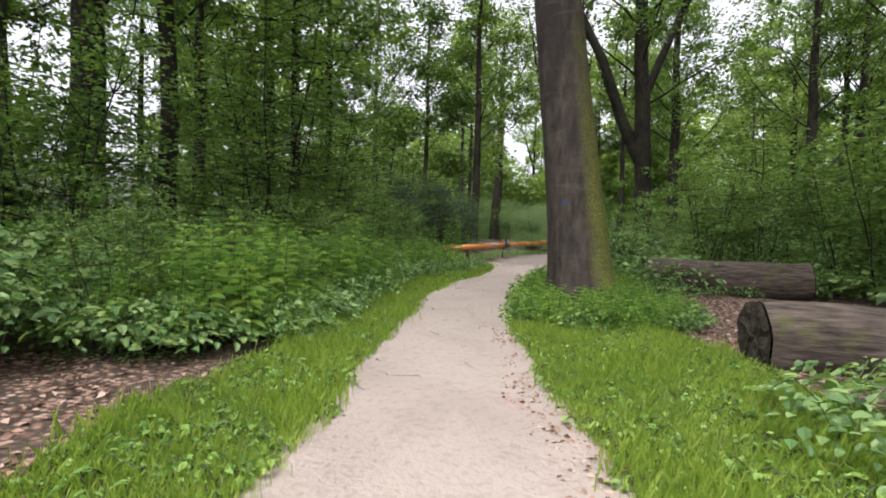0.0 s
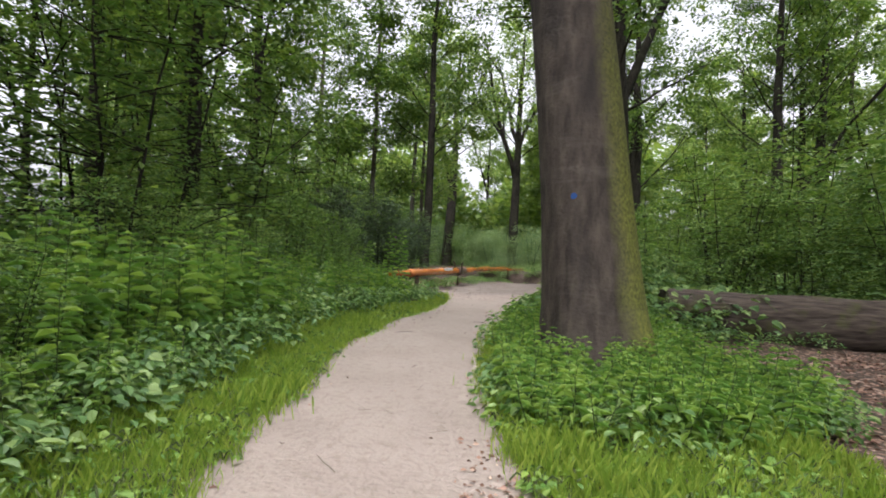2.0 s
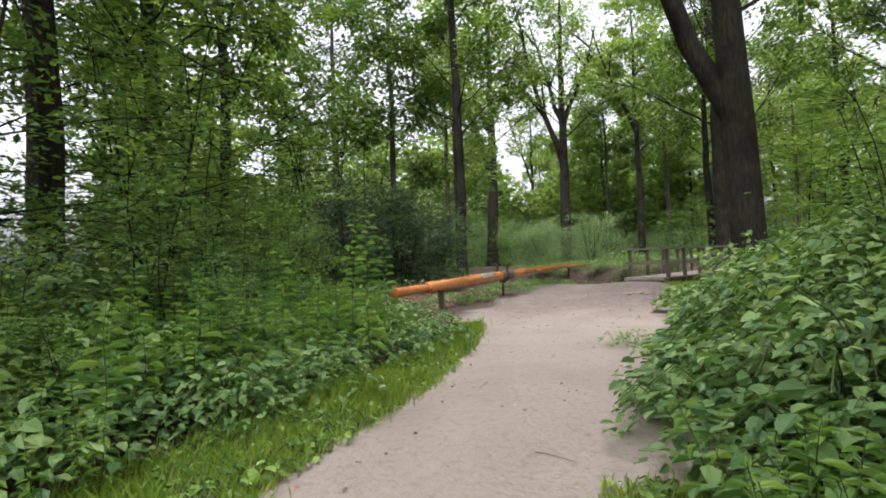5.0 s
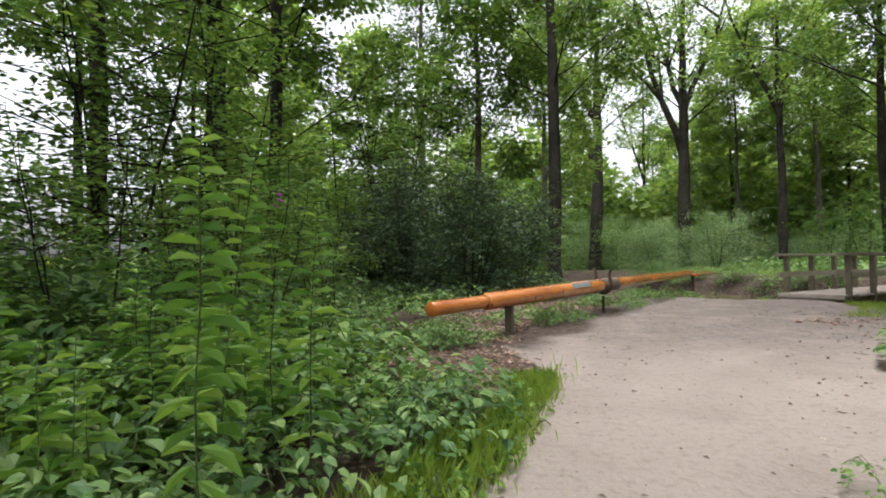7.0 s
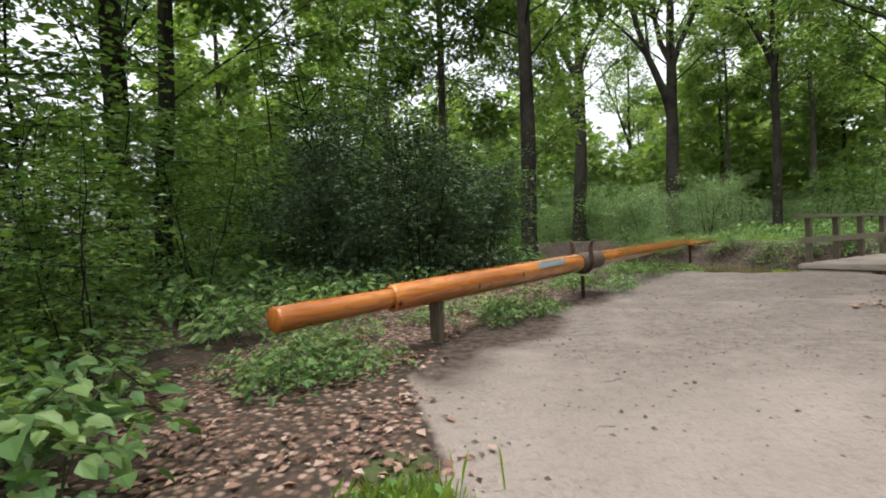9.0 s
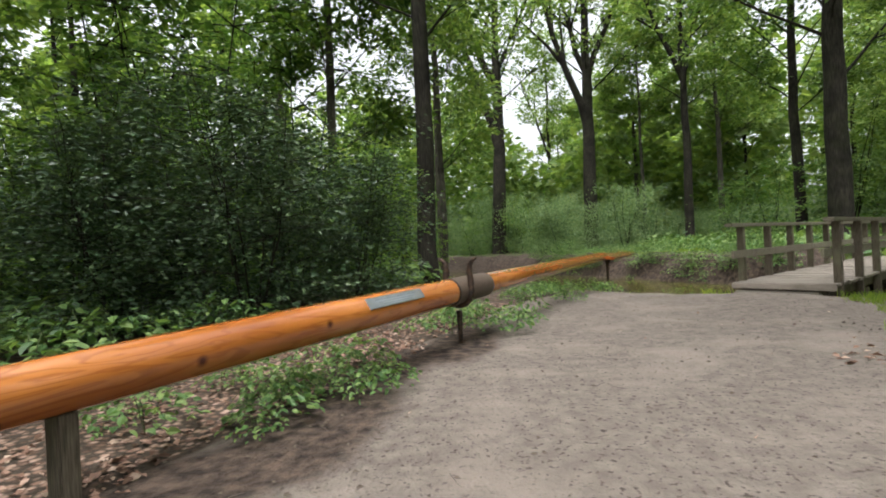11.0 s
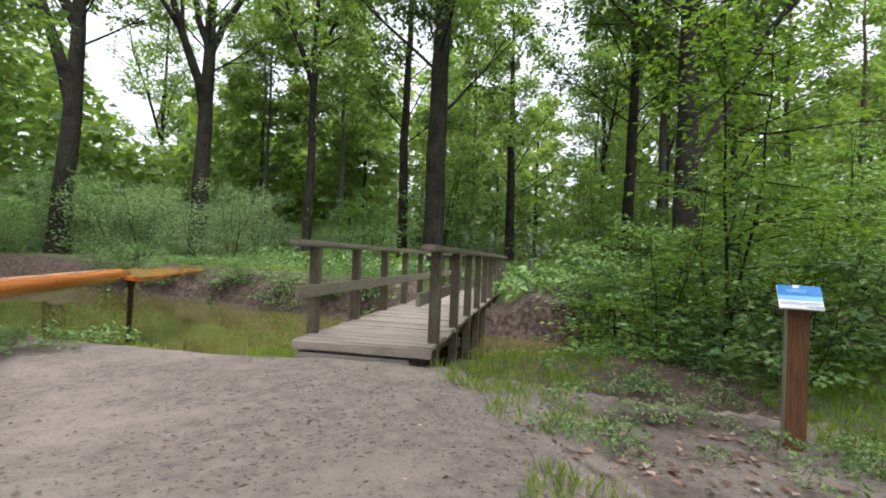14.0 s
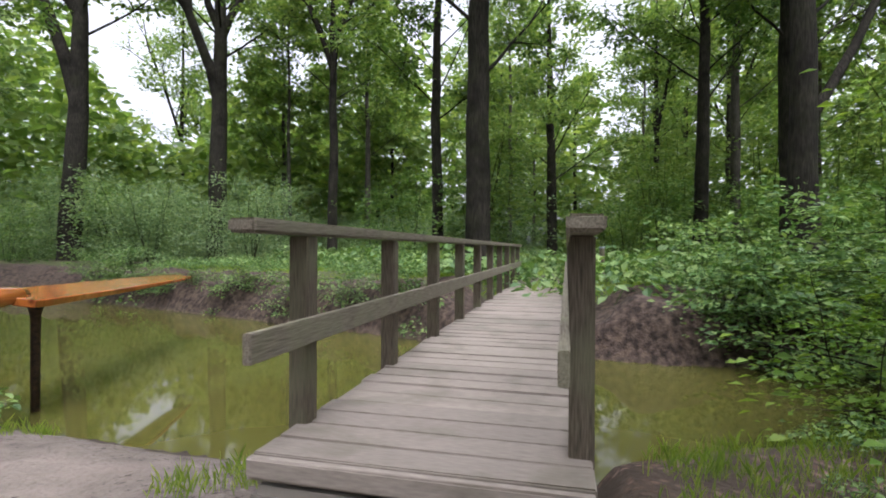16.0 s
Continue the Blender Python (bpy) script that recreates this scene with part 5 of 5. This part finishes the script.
def tuft(seed, n=11, tall=0.16, wide=0.06):
    r = np.random.default_rng(seed)
    a = r.uniform(0, 6.28, n)
    P = np.stack([r.normal(0, wide, n), r.normal(0, wide, n), np.full(n, -0.01)], -1)
    H = tall * r.uniform(0.5, 1.2, n)
    out_ = np.stack([np.cos(a), np.sin(a), np.zeros(n)], -1)
    S = np.stack([-np.sin(a), np.cos(a), np.zeros(n)], -1) * 0.0026
    bend = H[:, None] * out_ * r.uniform(0.2, 0.7, (n, 1))
    up = np.array([0, 0, 1.0]) * H[:, None]
    V = np.stack([P - S, P + S, P + S * 0.8 + bend * 0.4 + up * 0.65, P - S * 0.2 + bend + up], 1).reshape(-1, 3)
    return V, np.arange(n * 4).reshape(-1, 4), np.zeros(n, int)


TU = [tuft(300 + q, 11, 0.075 + 0.025 * q) for q in range(4)]


def verge(x, y):
    lo, ro_ = left_edge(y) - x, x - right_edge(y)
    left = (lo > -0.05 - 0.1 * wave(x * 3, y * 3)) & (lo < np.interp(y, [10, 12, 15.3], [1.2, 0.6, 0.35]) + 0.15 * wave(x * 2, y * 2)) & (y < 15.0)
    right = (ro_ > -0.02 - 0.08 * wave(x * 3, y * 3)) & (ro_ < np.where(y < 3.3, 2.3, 0.6)) & (y < 8.3)
    return left | right


P = sample(48000, -4, 4, -4, 15.5, verge)
patch("grass_verge", TU, rows_of(P, (0.5 + 0.55 * r.uniform(0, 1, len(P)) + 0.9 * np.clip(wave(P[:, 0] * 4.1, P[:, 1] * 3.7), 0, 1) * r.uniform(0.3, 1, len(P))), 4, r), [M_GRASS], "bright green grass verges along the path", "grass")

P = sample(6500, -4, 4, -4, 15.5, verge)
LOWHERB = [bramble(260 + q, 12, 0.12, 0.09, 0.05) for q in range(4)]
patch("verge_herbs", LOWHERB, rows_of(P, r.uniform(0.6, 1.4, len(P)), 4, r), [M_HERB, M_STEM], "small clover-like herbs among the verge grass", "herbs")


def bridge_grass(x, y):
    s, n = sn(x, y)
    a, b = banks(n)
    spots = np.zeros_like(x, bool)
    for sx, ny, q in ((-0.35, 0.4, 0.24), (0.05, 0.42, 0.2), (0.6, -2.6, 0.55), (0.9, -3.3, 0.55), (-0.6, -2.4, 0.7), (-0.2, -3.0, 0.6), (-1.6, -2.9, 0.5), (-3.1, -3.0, 0.28), (-3.9, -4.2, 0.4), (0.5, 3.0, 0.3)):
        spots |= np.hypot(s - sx, n - ny) < q
    lawn = (n < -5.2) & (n > -12) & (s < a - 0.6) & (s > -2.3)
    return (spots | lawn) & (s < a - 0.05)


P = sample(14000, 5, 17, 18, 32, bridge_grass)
patch("grass_tufts", TU, rows_of(P, r.uniform(0.5, 1.1, len(P)), 4, r), [M_GRASS], "loose grass tufts at the bridge foot and bank", "grass")
P = sample(9000, 0, 30, 24, 52, lambda x, y: (sn(x, y)[0] > banks(sn(x, y)[1])[1] + 3.0) & (sn(x, y)[0] < banks(sn(x, y)[1])[1] + 8) & (np.abs(sn(x, y)[1] + 0.75) > 1.1) & (sn(x, y)[1] > -6) & (sn(x, y)[1] < 14))
patch("grass_far_bank", TU, rows_of(P, r.uniform(0.8, 1.6, len(P)), 4, r), [M_GRASS], "grassy strip along the far bank", "grass")

# ---------------------------------------------------------------- fallen leaves and twigs
fl_v = []
for q in range(4):
    rr = np.random.default_rng(400 + q)
    n = 6
    P_ = np.column_stack([rr.uniform(-0.12, 0.12, (n, 2)), rr.uniform(0.004, 0.02, n)])
    a = rr.uniform(0, 6.28, n)
    V, F = leaves(P_, np.column_stack([np.cos(a), np.sin(a), rr.normal(0, 0.15, n)]), unit(rr.normal(0, 0.3, (n, 3)) + [0, 0, 1]), rr.uniform(0.03, 0.07, n), 0.6)
    fl_v.append((V, F, np.zeros(len(F), int)))


def litter_zone(x, y):
    a = (x > 2.9) & (x < 9) & (y > -0.5) & (y < 6.4)
    b = (x < -2.1) & (x > -5) & (y < 0.6) & (y > -3.5)
    c = (y > 14.6) & (y < 26.5) & (x < left_edge(y) + 0.1) & (x > left_edge(y) - 2.4)
    s, n = sn(x, y)
    d = (n < -2.8) & (n > -6.5) & (s < -0.8) & (s > -5.5)
    return a | b | c | d


P = sample(18000, -5, 15, -4, 27, litter_zone)
P = P[(P[:, 0] < 7) | (P[:, 1] < 15) | (r.uniform(0, 1, len(P)) < 0.3)]
patch("leaf_litter", fl_v, rows_of(P, r.uniform(0.8, 1.6, len(P)), 4, r), [M_FALLEN], "dry brown fallen leaves on the woodland floor", "leaf litter")
P = sample(2800, -2, 10, -4, 27, lambda x, y: (x > left_edge(y)) & (x < right_edge(y)) & dry(x, y, 0.6) & ((x - left_edge(y) < 0.35) | (right_edge(y) - x < 0.35) | (r.uniform(0, 1, len(x)) < 0.12)))
single = [(V[:4], F[:1], np.zeros(1, int)) for V, F, _ in fl_v]
patch("fallen_leaves", single, rows_of(P, r.uniform(0.4, 1.1, len(P)), 4, r), [M_FALLEN], "scattered dry leaves on the sandy path", "leaf litter")
P = sample(2600, 0.2, 1.6, -4, 3, lambda x, y: (np.abs(x - right_edge(y) + 0.12) < 0.28 + 0.12 * wave(x * 4, y * 4)))
patch("fallen_leaves", single, rows_of(P, r.uniform(0.3, 1.0, len(P)), 4, r), [M_FALLEN], "dry leaf scraps gathered along the path edge", "leaf litter")
tw = []
for q in range(4):
    rr = np.random.default_rng(420 + q)
    V, F = tube(wobbly((0, 0, 0.006), (0.16 + 0.05 * q, 0.03, 0.008), 6, 0.012, rr) * [1, 1, 0.3], np.linspace(0.004, 0.002, 6), 4)
    tw.append((V, F, np.zeros(len(F), int)))
P = sample(420, -2, 10, -4, 26, lambda x, y: (x > left_edge(y) - 0.1) & (x < right_edge(y) + 0.1) & dry(x, y, 0.6))
patch("twigs", tw, rows_of(P, r.uniform(0.2, 1.1, len(P)) ** 1.5, 4, r, -0.004), [M_TWIG], "small dead twigs strewn on the path", "twigs")
P = sample(7500, -1, 10, 6, 27, lambda x, y: (x > left_edge(y) - 0.1) & (x < right_edge(y) + 0.3) & dry(x, y, 0.3) & (r.uniform(0, 1, len(x)) < np.clip((y - 8) / 9, 0.1, 1)))
patch("ground_debris", single, rows_of(P, 0.2 + 0.75 * r.uniform(0, 1, len(P)) ** 2, 4, r, -0.003), [M_TWIG], "dark crumbs of soil and bark on the worn ground", "debris")
